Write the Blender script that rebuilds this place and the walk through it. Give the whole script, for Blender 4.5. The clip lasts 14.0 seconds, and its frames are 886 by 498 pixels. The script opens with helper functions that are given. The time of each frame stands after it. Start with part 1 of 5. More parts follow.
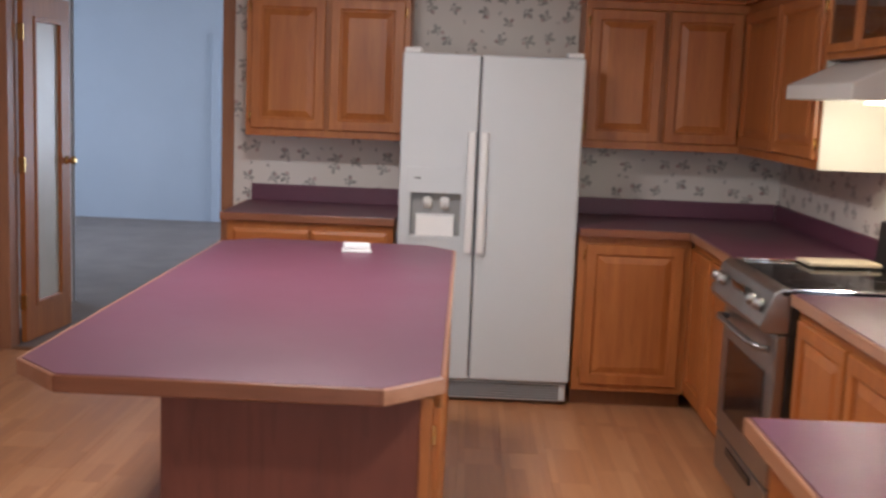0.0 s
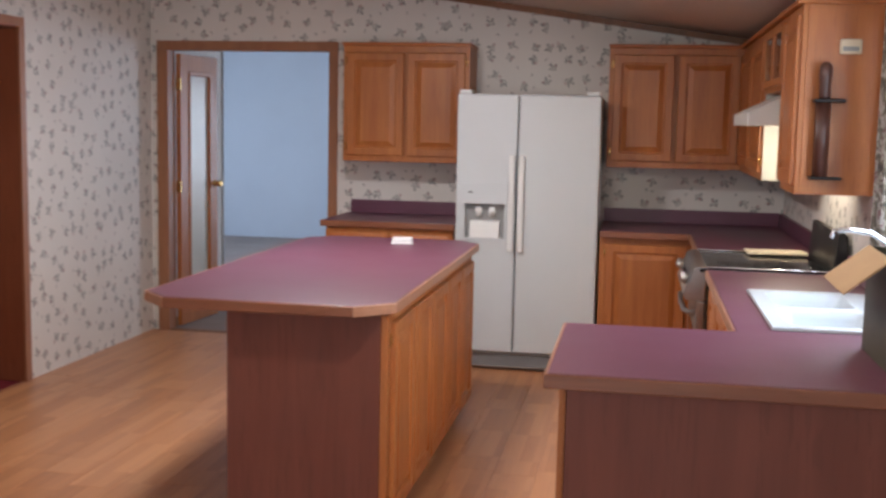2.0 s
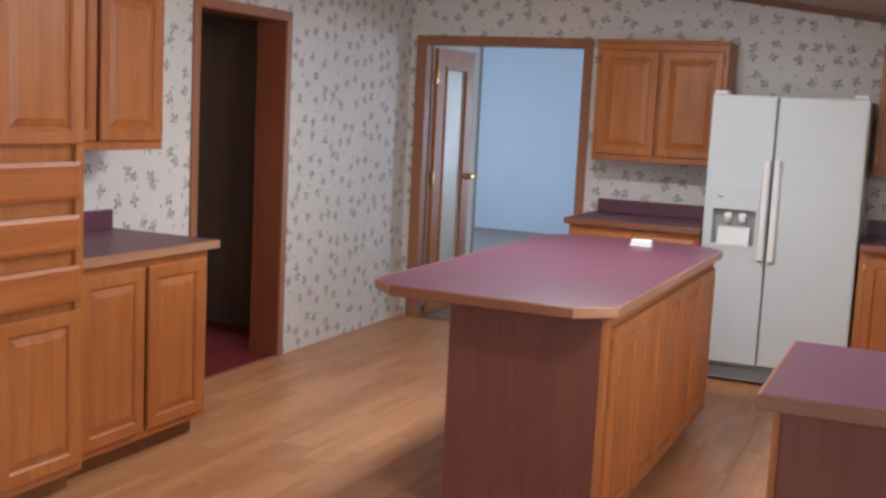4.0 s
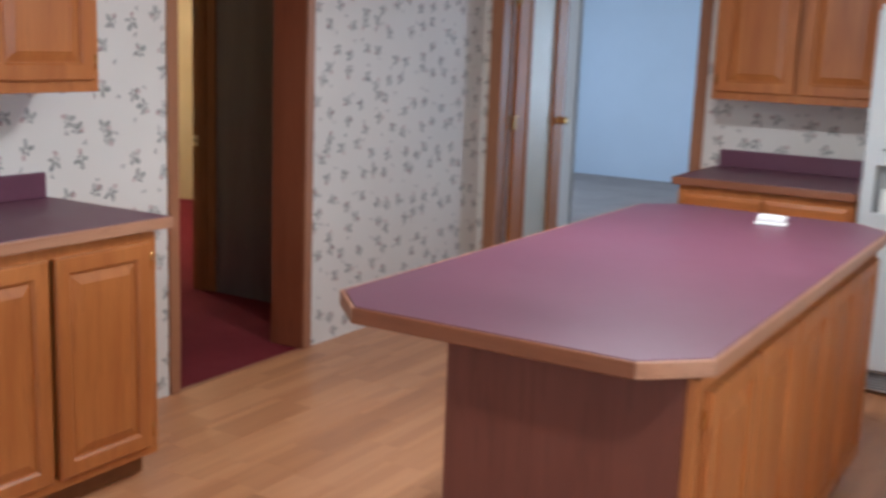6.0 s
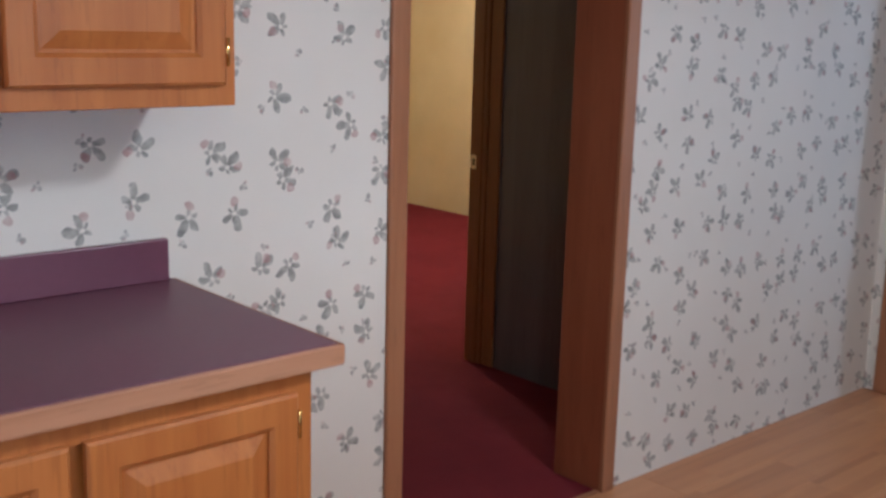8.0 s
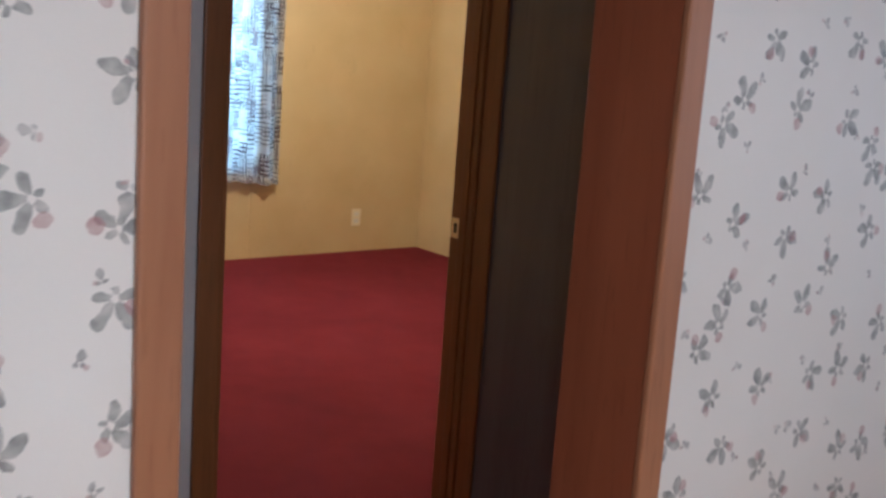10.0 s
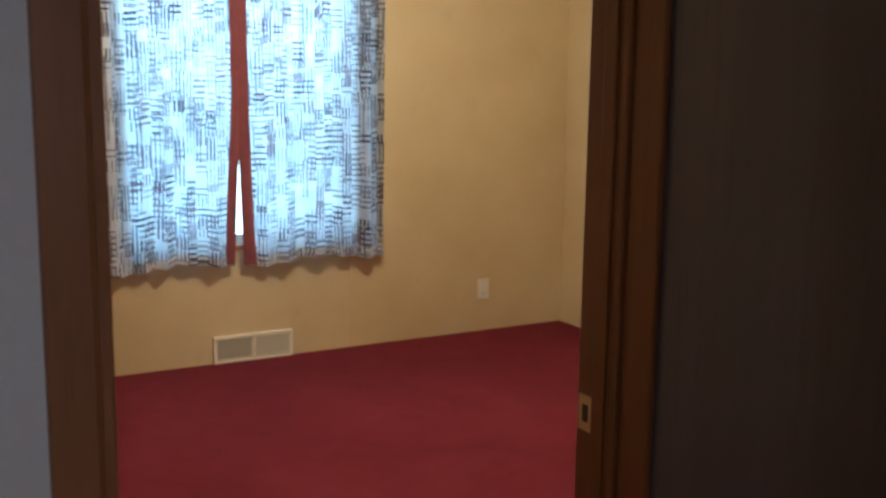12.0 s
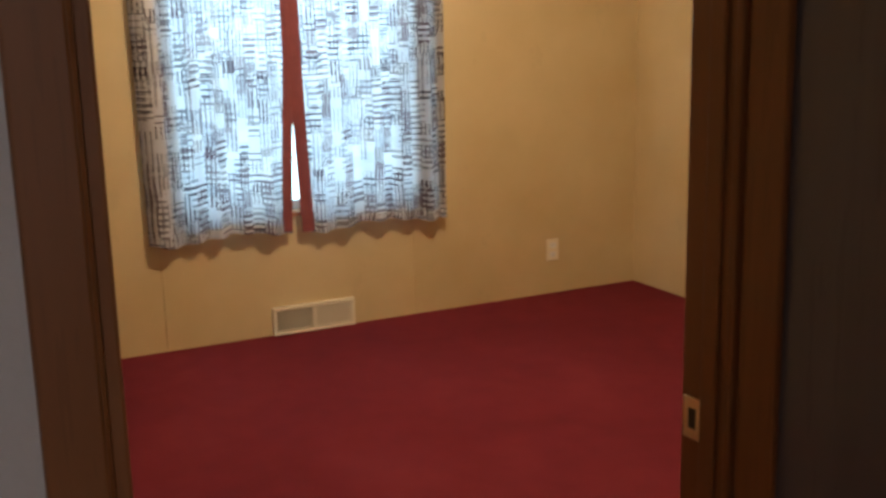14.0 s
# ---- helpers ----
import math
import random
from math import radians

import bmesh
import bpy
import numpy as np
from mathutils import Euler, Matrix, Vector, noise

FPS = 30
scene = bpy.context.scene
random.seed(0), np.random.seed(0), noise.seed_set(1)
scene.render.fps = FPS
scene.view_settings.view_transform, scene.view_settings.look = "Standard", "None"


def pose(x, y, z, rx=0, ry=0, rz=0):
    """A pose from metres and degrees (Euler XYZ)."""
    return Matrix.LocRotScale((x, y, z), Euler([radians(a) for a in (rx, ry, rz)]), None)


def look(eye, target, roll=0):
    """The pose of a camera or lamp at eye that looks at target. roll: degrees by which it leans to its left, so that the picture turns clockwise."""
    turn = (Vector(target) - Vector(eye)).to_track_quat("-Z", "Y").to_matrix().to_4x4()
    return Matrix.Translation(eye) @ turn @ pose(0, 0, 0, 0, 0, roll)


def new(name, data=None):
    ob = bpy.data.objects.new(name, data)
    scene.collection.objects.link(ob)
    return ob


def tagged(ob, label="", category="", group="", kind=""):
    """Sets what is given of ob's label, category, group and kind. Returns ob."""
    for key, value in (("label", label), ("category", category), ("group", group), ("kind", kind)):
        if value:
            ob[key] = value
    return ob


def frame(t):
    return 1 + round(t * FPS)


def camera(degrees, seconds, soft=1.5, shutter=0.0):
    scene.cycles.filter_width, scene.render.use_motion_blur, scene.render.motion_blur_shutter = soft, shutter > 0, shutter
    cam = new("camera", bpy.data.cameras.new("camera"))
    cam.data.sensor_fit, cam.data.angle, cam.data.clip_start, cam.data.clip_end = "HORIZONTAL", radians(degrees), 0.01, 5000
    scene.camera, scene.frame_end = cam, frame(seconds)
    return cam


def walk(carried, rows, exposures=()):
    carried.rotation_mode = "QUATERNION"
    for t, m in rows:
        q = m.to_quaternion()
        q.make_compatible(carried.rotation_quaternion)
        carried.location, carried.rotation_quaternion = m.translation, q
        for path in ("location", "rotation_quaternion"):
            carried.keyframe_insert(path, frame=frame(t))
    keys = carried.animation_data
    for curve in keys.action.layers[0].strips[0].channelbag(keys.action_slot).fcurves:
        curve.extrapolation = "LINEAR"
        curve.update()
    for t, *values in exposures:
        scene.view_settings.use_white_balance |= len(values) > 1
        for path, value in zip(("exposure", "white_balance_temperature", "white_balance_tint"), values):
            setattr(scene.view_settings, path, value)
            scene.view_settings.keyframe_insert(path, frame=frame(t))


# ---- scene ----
cam = camera(44.2, 14.0, soft=2.8, shutter=0.4)
PATH = [
    (0, (0.324, -5.358, 1.53), (0.29, -3.377, 1.254), 2.3),
    (0.5, (0.573, -5.789, 1.551), (0.558, -3.807, 1.284), 1.9),
    (1, (0.77, -6.161, 1.559), (0.692, -4.181, 1.288), 1.5),
    (1.5, (0.996, -6.453, 1.561), (0.726, -4.49, 1.29), 1.9),
    (2, (1.127, -6.743, 1.555), (0.779, -4.787, 1.326), 1.2),
    (2.5, (1.18, -6.902, 1.581), (0.67, -4.98, 1.365), 0.9),
    (3, (1.254, -6.919, 1.587), (0.579, -5.046, 1.394), 0.8),
    (5.5, (1.092, -5.601, 1.526), (0.201, -3.847, 1.166), 3.5),
    (6, (0.92, -5.143, 1.538), (-0.092, -3.46, 1.161), 2.2),
    (6.5, (0.723, -4.689, 1.521), (-0.574, -3.223, 1.108), 1.4),
    (7, (0.425, -4.296, 1.508), (-0.884, -2.847, 1.077), 3.0),
    (7.5, (0.125, -3.889, 1.482), (-1.316, -2.564, 1.069), 0.8),
    (8.1, (-0.300, -3.565, 1.478), (-1.766, -2.266, 1.076), 1.6),
    (8.7, (-0.700, -3.170, 1.462), (-2.190, -1.896, 1.070), 2.4),
    (9.35, (-0.975, -2.740, 1.445), (-2.492, -1.494, 1.065), 3.2),
    (10, (-1.184, -2.394, 1.429), (-2.728, -1.176, 1.06), 4.1),
    (10.5, (-1.391, -2.139, 1.472), (-3.011, -1.022, 1.113), 5.0),
    (11, (-1.684, -1.901, 1.495), (-3.316, -0.795, 1.159), 2.5),
    (11.5, (-1.997, -1.633, 1.484), (-3.74, -0.701, 1.178), 1.2),
    (12, (-2.277, -1.463, 1.466), (-3.99, -0.486, 1.128), 0.8),
    (12.5, (-2.442, -1.372, 1.479), (-4.162, -0.425, 1.098), -1.9),
    (13, (-2.494, -1.339, 1.456), (-4.236, -0.452, 1.037), -2.2),
    (13.5, (-2.501, -1.339, 1.459), (-4.223, -0.403, 1.058), -1.4),
    (14, (-2.527, -1.34, 1.456), (-4.28, -0.474, 1.035), -1.3),
]
EXPOSURES = [(0.0, 0.0, 6250, 15), (2.0, 0.10, 6200, 14), (3.0, 0.17, 6050, 11), (5.5, 0.20, 5700, 7), (7.5, 0.16, 5500, 6), (10.0, 0.28, 5450, 7), (11.5, 0.14, 5250, 5), (12.3, -0.18, 5700, 7), (13.0, -0.25, 6250, 10), (14.0, -0.16, 6700, 13)]
walk(cam, [(t, look(eye, target, roll)) for t, eye, target, roll in PATH], EXPOSURES)

# ---- world and lights ----
world = bpy.data.worlds.new("sky")
scene.world = world
world.use_nodes = True
wn = world.node_tree
sky = wn.nodes.new("ShaderNodeTexSky")
sky.sky_type, sky.sun_disc = "NISHITA", False
sky.sun_elevation, sky.sun_rotation = radians(40), radians(200)
wn.nodes["Background"].inputs["Strength"].default_value = 0.12
wn.links.new(sky.outputs[0], wn.nodes["Background"].inputs["Color"])
sun = new("sun", bpy.data.lights.new("sun", "SUN"))
sun.data.energy, sun.data.angle, sun.data.color = 1.0, radians(12), (1.0, 0.95, 0.88)
sun.matrix_world = look((6, 12, 12), (0, 0, 0))


def area(name, eye, target, w, h, watts, colour):
    ob = new(name, bpy.data.lights.new(name, "AREA"))
    ob.data.shape, ob.data.size, ob.data.size_y = "RECTANGLE", w, h
    ob.data.energy, ob.data.color = watts, colour
    ob.matrix_world = look(eye, target)
    return ob


DAY = (0.78, 0.89, 1.0)
area("patio_daylight", (0.3, -9.05, 1.25), (0.3, 0, 1.15), 3.0, 1.9, 42, (0.84, 0.95, 1.0))
area("sink_daylight", (2.12, -2.85, 1.55), (0, -2.85, 1.3), 0.9, 0.85, 25, DAY)
area("dining_daylight", (2.12, -6.3, 1.4), (0, -6.0, 1.0), 1.6, 1.2, 15, DAY)
# Two fill lights out of view, added to brighten the blue room.
area("blue_side_fill", (1.36, 6.25, 1.3), (-3, 4.6, 1.2), 1.2, 1.3, 78, (0.76, 0.87, 1.0))
area("blue_room_fill", (-5.46, 4.4, 1.3), (0, 4.7, 1.2), 1.6, 1.3, 52, (0.70, 0.84, 1.0))
area("kitchen_lamp", (-0.25, -1.85, 2.335), (-0.25, -1.85, 0), 0.34, 0.34, 42, (1.0, 0.95, 0.90))
area("bedroom_daylight", (-7.36, 0.26, 1.25), (-4, 0.26, 1.2), 1.15, 1.35, 36, (0.50, 0.84, 1.0))


def bulb(name, at, watts, size, colour):
    ob = new(name, bpy.data.lights.new(name, "POINT"))
    ob.data.energy, ob.data.shadow_soft_size, ob.data.color = watts, size, colour
    ob.location = at
    return ob


bulb("hood_bulb", (1.86, -1.30, 1.50), 6.0, 0.03, (1.0, 0.90, 0.68))
bulb("dining_bulb", (0.48, -3.85, 2.17), 31.0, 0.07, (1.0, 0.90, 0.74))
bulb("bedroom_bulb", (-5.70, 0.35, 2.17), 84.0, 0.07, (1.0, 0.80, 0.54))

# ---- materials ----


class Nodes:
    """A short hand for node trees."""

    def __init__(self, name):
        self.mat = bpy.data.materials.new(name)
        self.mat.use_nodes = True
        self.t = self.mat.node_tree
        self.bsdf = self.t.nodes["Principled BSDF"]

    def n(self, kind, **values):
        node = self.t.nodes.new("ShaderNode" + kind)
        for key, v in values.items():
            setattr(node, key, v)
        return node

    def set(self, node, key, v):
        if isinstance(v, bpy.types.NodeSocket):
            self.t.links.new(v, node.inputs[key])
        else:
            node.inputs[key].default_value = v

    def math(self, op, a, b=0.0, c=0.0):
        node = self.n("Math", operation=op)
        for i, v in enumerate((a, b, c)):
            self.set(node, i, v)
        return node.outputs[0]

    def vec(self, op, a, b=(0, 0, 0), out=0):
        node = self.n("VectorMath", operation=op)
        self.set(node, 0, a)
        self.set(node, 1, b)
        return node.outputs[out]

    def coords(self, scale=(1, 1, 1), scatter=True):
        tc = self.n("TexCoord").outputs["Object"]
        if scatter:
            r = self.n("ObjectInfo").outputs["Random"]
            off = self.n("CombineXYZ")
            self.set(off, 0, self.math("MULTIPLY", r, 7.3))
            self.set(off, 1, self.math("MULTIPLY", r, 3.1))
            self.set(off, 2, self.math("MULTIPLY", r, 11.7))
            tc = self.vec("ADD", tc, off.outputs[0])
        return self.vec("MULTIPLY", tc, scale)

    def noise(self, v, scale, detail=4.0, rough=0.55, distort=0.0):
        node = self.n("TexNoise")
        for key, x in (("Vector", v), ("Scale", scale), ("Detail", detail), ("Roughness", rough), ("Distortion", distort)):
            self.set(node, key, x)
        return node.outputs[0]

    def ramp(self, f, stops):
        node = self.n("ValToRGB")
        els = node.color_ramp.elements
        while len(els) < len(stops):
            els.new(0.5)
        for el, (p, c) in zip(els, stops):
            el.position, el.color = p, (*c, 1) if len(c) == 3 else c
        self.set(node, 0, f)
        return node.outputs[0]

    def mix(self, f, a, b):
        node = self.n("Mix", data_type="RGBA")
        self.set(node, 0, f)
        for key, v in ((6, a), (7, b)):
            self.set(node, key, (*v, 1) if isinstance(v, tuple) and len(v) == 3 else v)
        return node.outputs[2]

    def bump(self, h, strength, dist=0.002):
        node = self.n("Bump")
        self.set(node, "Height", h)
        self.set(node, "Strength", strength)
        self.set(node, "Distance", dist)
        self.set(self.bsdf, "Normal", node.outputs[0])

    def done(self, colour, rough, metal=0.0, **more):
        self.set(self.bsdf, "Base Color", (*colour, 1) if isinstance(colour, tuple) and len(colour) == 3 else colour)
        self.set(self.bsdf, "Roughness", rough)
        self.set(self.bsdf, "Metallic", metal)
        for key, v in more.items():
            self.set(self.bsdf, key.replace("_", " "), v)
        return self.mat


def wood(name, dark, light, grain="z", rough=0.42, size=1.0, coat=0.0):
    m = Nodes(name)
    long, across = 1.3 * size, 17.0 * size
    s = {"x": (long, across, across), "y": (across, long, across), "z": (across, across, long)}[grain]
    v = m.coords(s)
    big = m.noise(m.coords((1, 1, 1)), 2.3, 2)
    fine = m.noise(v, 1.0, 6, 0.62, 0.6)
    pores = m.noise(m.vec("MULTIPLY", v, (5, 5, 5)), 1.0, 2)
    f = m.math("ADD", m.math("MULTIPLY", fine, 0.75), m.math("MULTIPLY", big, 0.25))
    mid = tuple((a + b) / 2 for a, b in zip(dark, light))
    c = m.ramp(f, [(0.30, dark), (0.50, mid), (0.68, light)])
    c = m.mix(m.math("MULTIPLY", m.math("GREATER_THAN", pores, 0.62), 0.22), c, tuple(x * 0.62 for x in dark))
    m.bump(fine, 0.10)
    return m.done(c, m.math("MULTIPLY_ADD", big, 0.18, rough - 0.09), Coat_Weight=coat, Coat_Roughness=0.25)


def plain(name, colour, rough=0.5, metal=0.0, vary=0.10, scale=6.0, bump=0.0, fine=220.0, **more):
    m = Nodes(name)
    v = m.coords()
    n1 = m.noise(v, scale, 4)
    n2 = m.noise(v, fine, 2)
    f = m.math("ADD", m.math("MULTIPLY", n1, 0.7), m.math("MULTIPLY", n2, 0.3))
    c = m.ramp(f, [(0.3, tuple(x * (1 - vary) for x in colour)), (0.7, tuple(min(1, x * (1 + vary)) for x in colour))])
    if bump:
        m.bump(n2, bump)
    return m.done(c, m.math("MULTIPLY_ADD", n1, 0.16, rough - 0.08), metal, **more)


OAK = wood("golden_oak", (0.325, 0.094, 0.020), (0.48, 0.172, 0.042), "z")
OAK_X = wood("golden_oak_rail", (0.335, 0.092, 0.018), (0.50, 0.170, 0.038), "x")
# One oak edging: front strips darkened as shade, side strips paled as if lit.
NOSING_X_SHADED = wood("oak_nosing_x_shaded", (0.19, 0.064, 0.030), (0.28, 0.105, 0.052), "x", 0.35)
NOSING_Y_LIT = wood("oak_nosing_y_lit", (0.34, 0.155, 0.085), (0.46, 0.235, 0.140), "y", 0.32)
CASING = wood("oak_casing", (0.28, 0.115, 0.056), (0.38, 0.17, 0.085), "z", 0.45)
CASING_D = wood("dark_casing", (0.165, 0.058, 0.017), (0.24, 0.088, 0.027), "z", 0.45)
JAMB = wood("red_oak_jamb", (0.22, 0.062, 0.028), (0.30, 0.092, 0.042), "z", 0.4)
VINYL = wood("dark_woodgrain_panel", (0.145, 0.040, 0.024), (0.205, 0.062, 0.038), "z", 0.62, 0.8)
BROWN = wood("dark_turned_wood", (0.045, 0.014, 0.009), (0.085, 0.028, 0.016), "z", 0.38)
LAMINATE = plain("plum_laminate", (0.138, 0.046, 0.080), 0.42, 0, 0.12, 3.0, 0.0, 60.0, Specular_IOR_Level=0.55)
FRIDGE = plain("white_appliance", (0.61, 0.64, 0.65), 0.36, 0, 0.03, 3.0, 0.12, 500.0)
FRIDGE_IN = plain("dispenser_recess", (0.30, 0.30, 0.29), 0.45, 0, 0.06)
WHITE = plain("white_plastic", (0.78, 0.78, 0.76), 0.4, 0, 0.04)
ENAMEL = plain("sink_enamel", (0.56, 0.61, 0.645), 0.38, 0, 0.02)
GASKET = plain("grey_gasket", (0.10, 0.10, 0.10), 0.6)
STEEL = plain("brushed_steel", (0.37, 0.365, 0.36), 0.36, 1.0, 0.12, 14.0)
CHROME = plain("chrome", (0.75, 0.76, 0.78), 0.09, 1.0, 0.02)
BRASS = plain("brass", (0.72, 0.48, 0.18), 0.22, 1.0, 0.08)
BLACK = plain("black_glass", (0.012, 0.012, 0.013), 0.10, 0, 0.1)
BLACK_M = plain("black_enamel", (0.02, 0.019, 0.018), 0.35, 0, 0.2)
IRON = plain("black_iron", (0.015, 0.013, 0.012), 0.45, 0.6, 0.2)
HOODW = plain("almond_enamel", (0.60, 0.61, 0.58), 0.35, 0, 0.06)
CARD = plain("cardboard", (0.50, 0.33, 0.18), 0.8, 0, 0.08, 9.0, 0.1)
OLIVE = plain("dark_olive_print", (0.06, 0.055, 0.03), 0.6, 0, 0.4, 14.0)
PAPER = plain("cream_paper", (0.72, 0.62, 0.46), 0.7, 0, 0.06)
OFFWHITE = plain("off_white_paint", (0.72, 0.66, 0.60), 0.6, 0, 0.04, 1.5, 0.12, 90.0)
IVORY = plain("ivory_enamel", (0.80, 0.73, 0.57), 0.4, 0, 0.04)
PLATE = plain("worn_brass_plate", (0.82, 0.70, 0.48), 0.42, 1.0, 0.10)
BLUEW = plain("pale_blue_paint", (0.60, 0.67, 0.76), 0.6, 0, 0.04, 1.5, 0.12, 90.0)
HALLW = plain("grey_hall_vinyl", (0.47, 0.45, 0.44), 0.6, 0, 0.06, 1.5, 0.1, 90.0)
CREAM = plain("cream_wall_paint", (0.58, 0.57, 0.51), 0.6, 0, 0.04, 1.5, 0.12, 90.0)
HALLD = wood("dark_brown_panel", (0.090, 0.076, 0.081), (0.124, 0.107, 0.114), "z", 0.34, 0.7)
CEIL = plain("ceiling_texture", (0.60, 0.52, 0.44), 0.9, 0, 0.06, 1.2, 0.5, 60.0)
GREYC = plain("grey_carpet", (0.30, 0.262, 0.25), 0.95, 0, 0.16, 2.5, 0.9, 260.0)
OUTSIDE = plain("grass_ground", (0.10, 0.13, 0.06), 0.95, 0, 0.3, 0.4, 0.5, 8.0)
DIRT = plain("siding", (0.55, 0.54, 0.50), 0.7, 0, 0.05)
REDB = plain("rust_red_band", (0.20, 0.05, 0.055), 0.85, 0, 0.15, 20.0, 0.2)


def carpet():
    m = Nodes("wine_red_carpet")
    v = m.coords((1, 1, 1), False)
    tuft, mid, big = m.noise(v, 330, 2), m.noise(v, 9, 4), m.noise(v, 1.7, 3, 0.5, 0.4)
    f = m.math("ADD", m.math("MULTIPLY", big, 0.5), m.math("ADD", m.math("MULTIPLY", mid, 0.25), m.math("MULTIPLY", tuft, 0.25)))
    c = m.ramp(f, [(0.32, (0.130, 0.013, 0.021)), (0.52, (0.170, 0.018, 0.028)), (0.70, (0.21, 0.027, 0.038))])
    m.bump(m.math("ADD", tuft, m.math("MULTIPLY", mid, 0.5)), 0.8, 0.006)
    return m.done(c, 1.0, Specular_IOR_Level=0.15)


def yellow_wall():
    m = Nodes("cream_yellow_vinyl")
    v = m.coords((1, 1, 1), False)
    blot, fine = m.noise(v, 2.2, 4), m.noise(v, 120, 3)
    scuff = m.noise(m.vec("MULTIPLY", v, (1, 1, 0.6)), 5.0, 6, 0.7)
    c = m.ramp(blot, [(0.3, (0.56, 0.43, 0.23)), (0.7, (0.63, 0.50, 0.29))])
    c = m.mix(m.math("MULTIPLY", m.math("GREATER_THAN", scuff, 0.64), 0.12), c, (0.38, 0.30, 0.18))
    m.bump(fine, 0.15)
    return m.done(c, 0.62)


def wallpaper():
    m = Nodes("sprig_wallpaper")
    sep = m.n("SeparateXYZ")
    m.set(sep, 0, m.n("TexCoord").outputs["Object"])
    u, w = m.math("ADD", sep.outputs[0], sep.outputs[1]), sep.outputs[2]
    base = m.noise(m.coords((1, 1, 1), False), 1.6, 4)
    weave = m.noise(m.coords((1, 1, 1), False), 160, 2)
    c = m.ramp(base, [(0.3, (0.68, 0.645, 0.60)), (0.7, (0.745, 0.71, 0.665))])

    def sprigs(c, cell, reach, shift, petals, leaf, bloom, seed):
        at = m.n("CombineXYZ")
        m.set(at, 0, m.math("ADD", u, shift))
        m.set(at, 1, m.math("ADD", w, shift * 0.37))
        v = m.n("TexVoronoi", voronoi_dimensions="2D")
        m.set(v, "Vector", at.outputs[0])
        m.set(v, "Scale", 1 / cell)
        m.set(v, "Randomness", 0.78)
        d = m.vec("SUBTRACT", at.outputs[0], v.outputs["Position"])
        wob = m.n("TexNoise")
        m.set(wob, "Vector", at.outputs[0])
        m.set(wob, "Scale", 42.0)
        push = m.vec("SCALE", m.vec("SUBTRACT", wob.outputs["Color"], (0.5, 0.5, 0.5)))
        push.node.inputs["Scale"].default_value = 0.016
        d = m.vec("ADD", d, push)
        sd = m.n("SeparateXYZ")
        m.set(sd, 0, d)
        x, y = sd.outputs[0], sd.outputs[1]
        ran = m.n("SeparateColor")
        m.set(ran, 0, v.outputs["Color"])
        phi = m.math("ADD", m.math("ARCTAN2", y, x), m.math("MULTIPLY", ran.outputs[0], 6.28))
        r = m.math("SQRT", m.math("ADD", m.math("MULTIPLY", x, x), m.math("MULTIPLY", y, y)))
        lobe = m.math("POWER", m.math("ABSOLUTE", m.math("COSINE", m.math("MULTIPLY", phi, petals))), 0.8)
        uneven = m.math("MULTIPLY_ADD", m.math("SINE", m.math("ADD", phi, m.math("MULTIPLY", ran.outputs[1], 6.28))), 0.32, 0.72)
        edge = m.math("MULTIPLY", m.math("MULTIPLY", lobe, uneven), reach)
        inside = m.math("LESS_THAN", r, edge)
        hollow = m.math("GREATER_THAN", r, reach * 0.13)
        rib = m.math("MULTIPLY_ADD", wob.outputs[0], 1.1, 0.05)
        leaf_mask = m.math("MULTIPLY", m.math("MULTIPLY", inside, hollow), m.math("MINIMUM", rib, 0.82))
        tint = m.mix(ran.outputs[2], leaf, tuple(k * 0.72 for k in leaf))
        c = m.mix(leaf_mask, c, tint)
        # a small bloom beside the stem
        bx = m.math("SUBTRACT", x, m.math("MULTIPLY", m.math("COSINE", m.math("MULTIPLY", ran.outputs[1], 6.28)), reach * 0.62))
        by = m.math("SUBTRACT", y, m.math("MULTIPLY", m.math("SINE", m.math("MULTIPLY", ran.outputs[1], 6.28)), reach * 0.62))
        br = m.math("SQRT", m.math("ADD", m.math("MULTIPLY", bx, bx), m.math("MULTIPLY", by, by)))
        bm_ = m.math("MULTIPLY", m.math("LESS_THAN", br, reach * 0.24), m.math("MULTIPLY", rib, 0.9))
        return m.mix(bm_, c, bloom)

    c = sprigs(c, 0.128, 0.043, 0.0, 2.5, (0.135, 0.145, 0.140), (0.36, 0.17, 0.17), 1)
    c = sprigs(c, 0.128, 0.015, 5.37, 1.5, (0.22, 0.21, 0.21), (0.42, 0.26, 0.25), 2)
    m.bump(weave, 0.12)
    return m.done(c, 0.55)


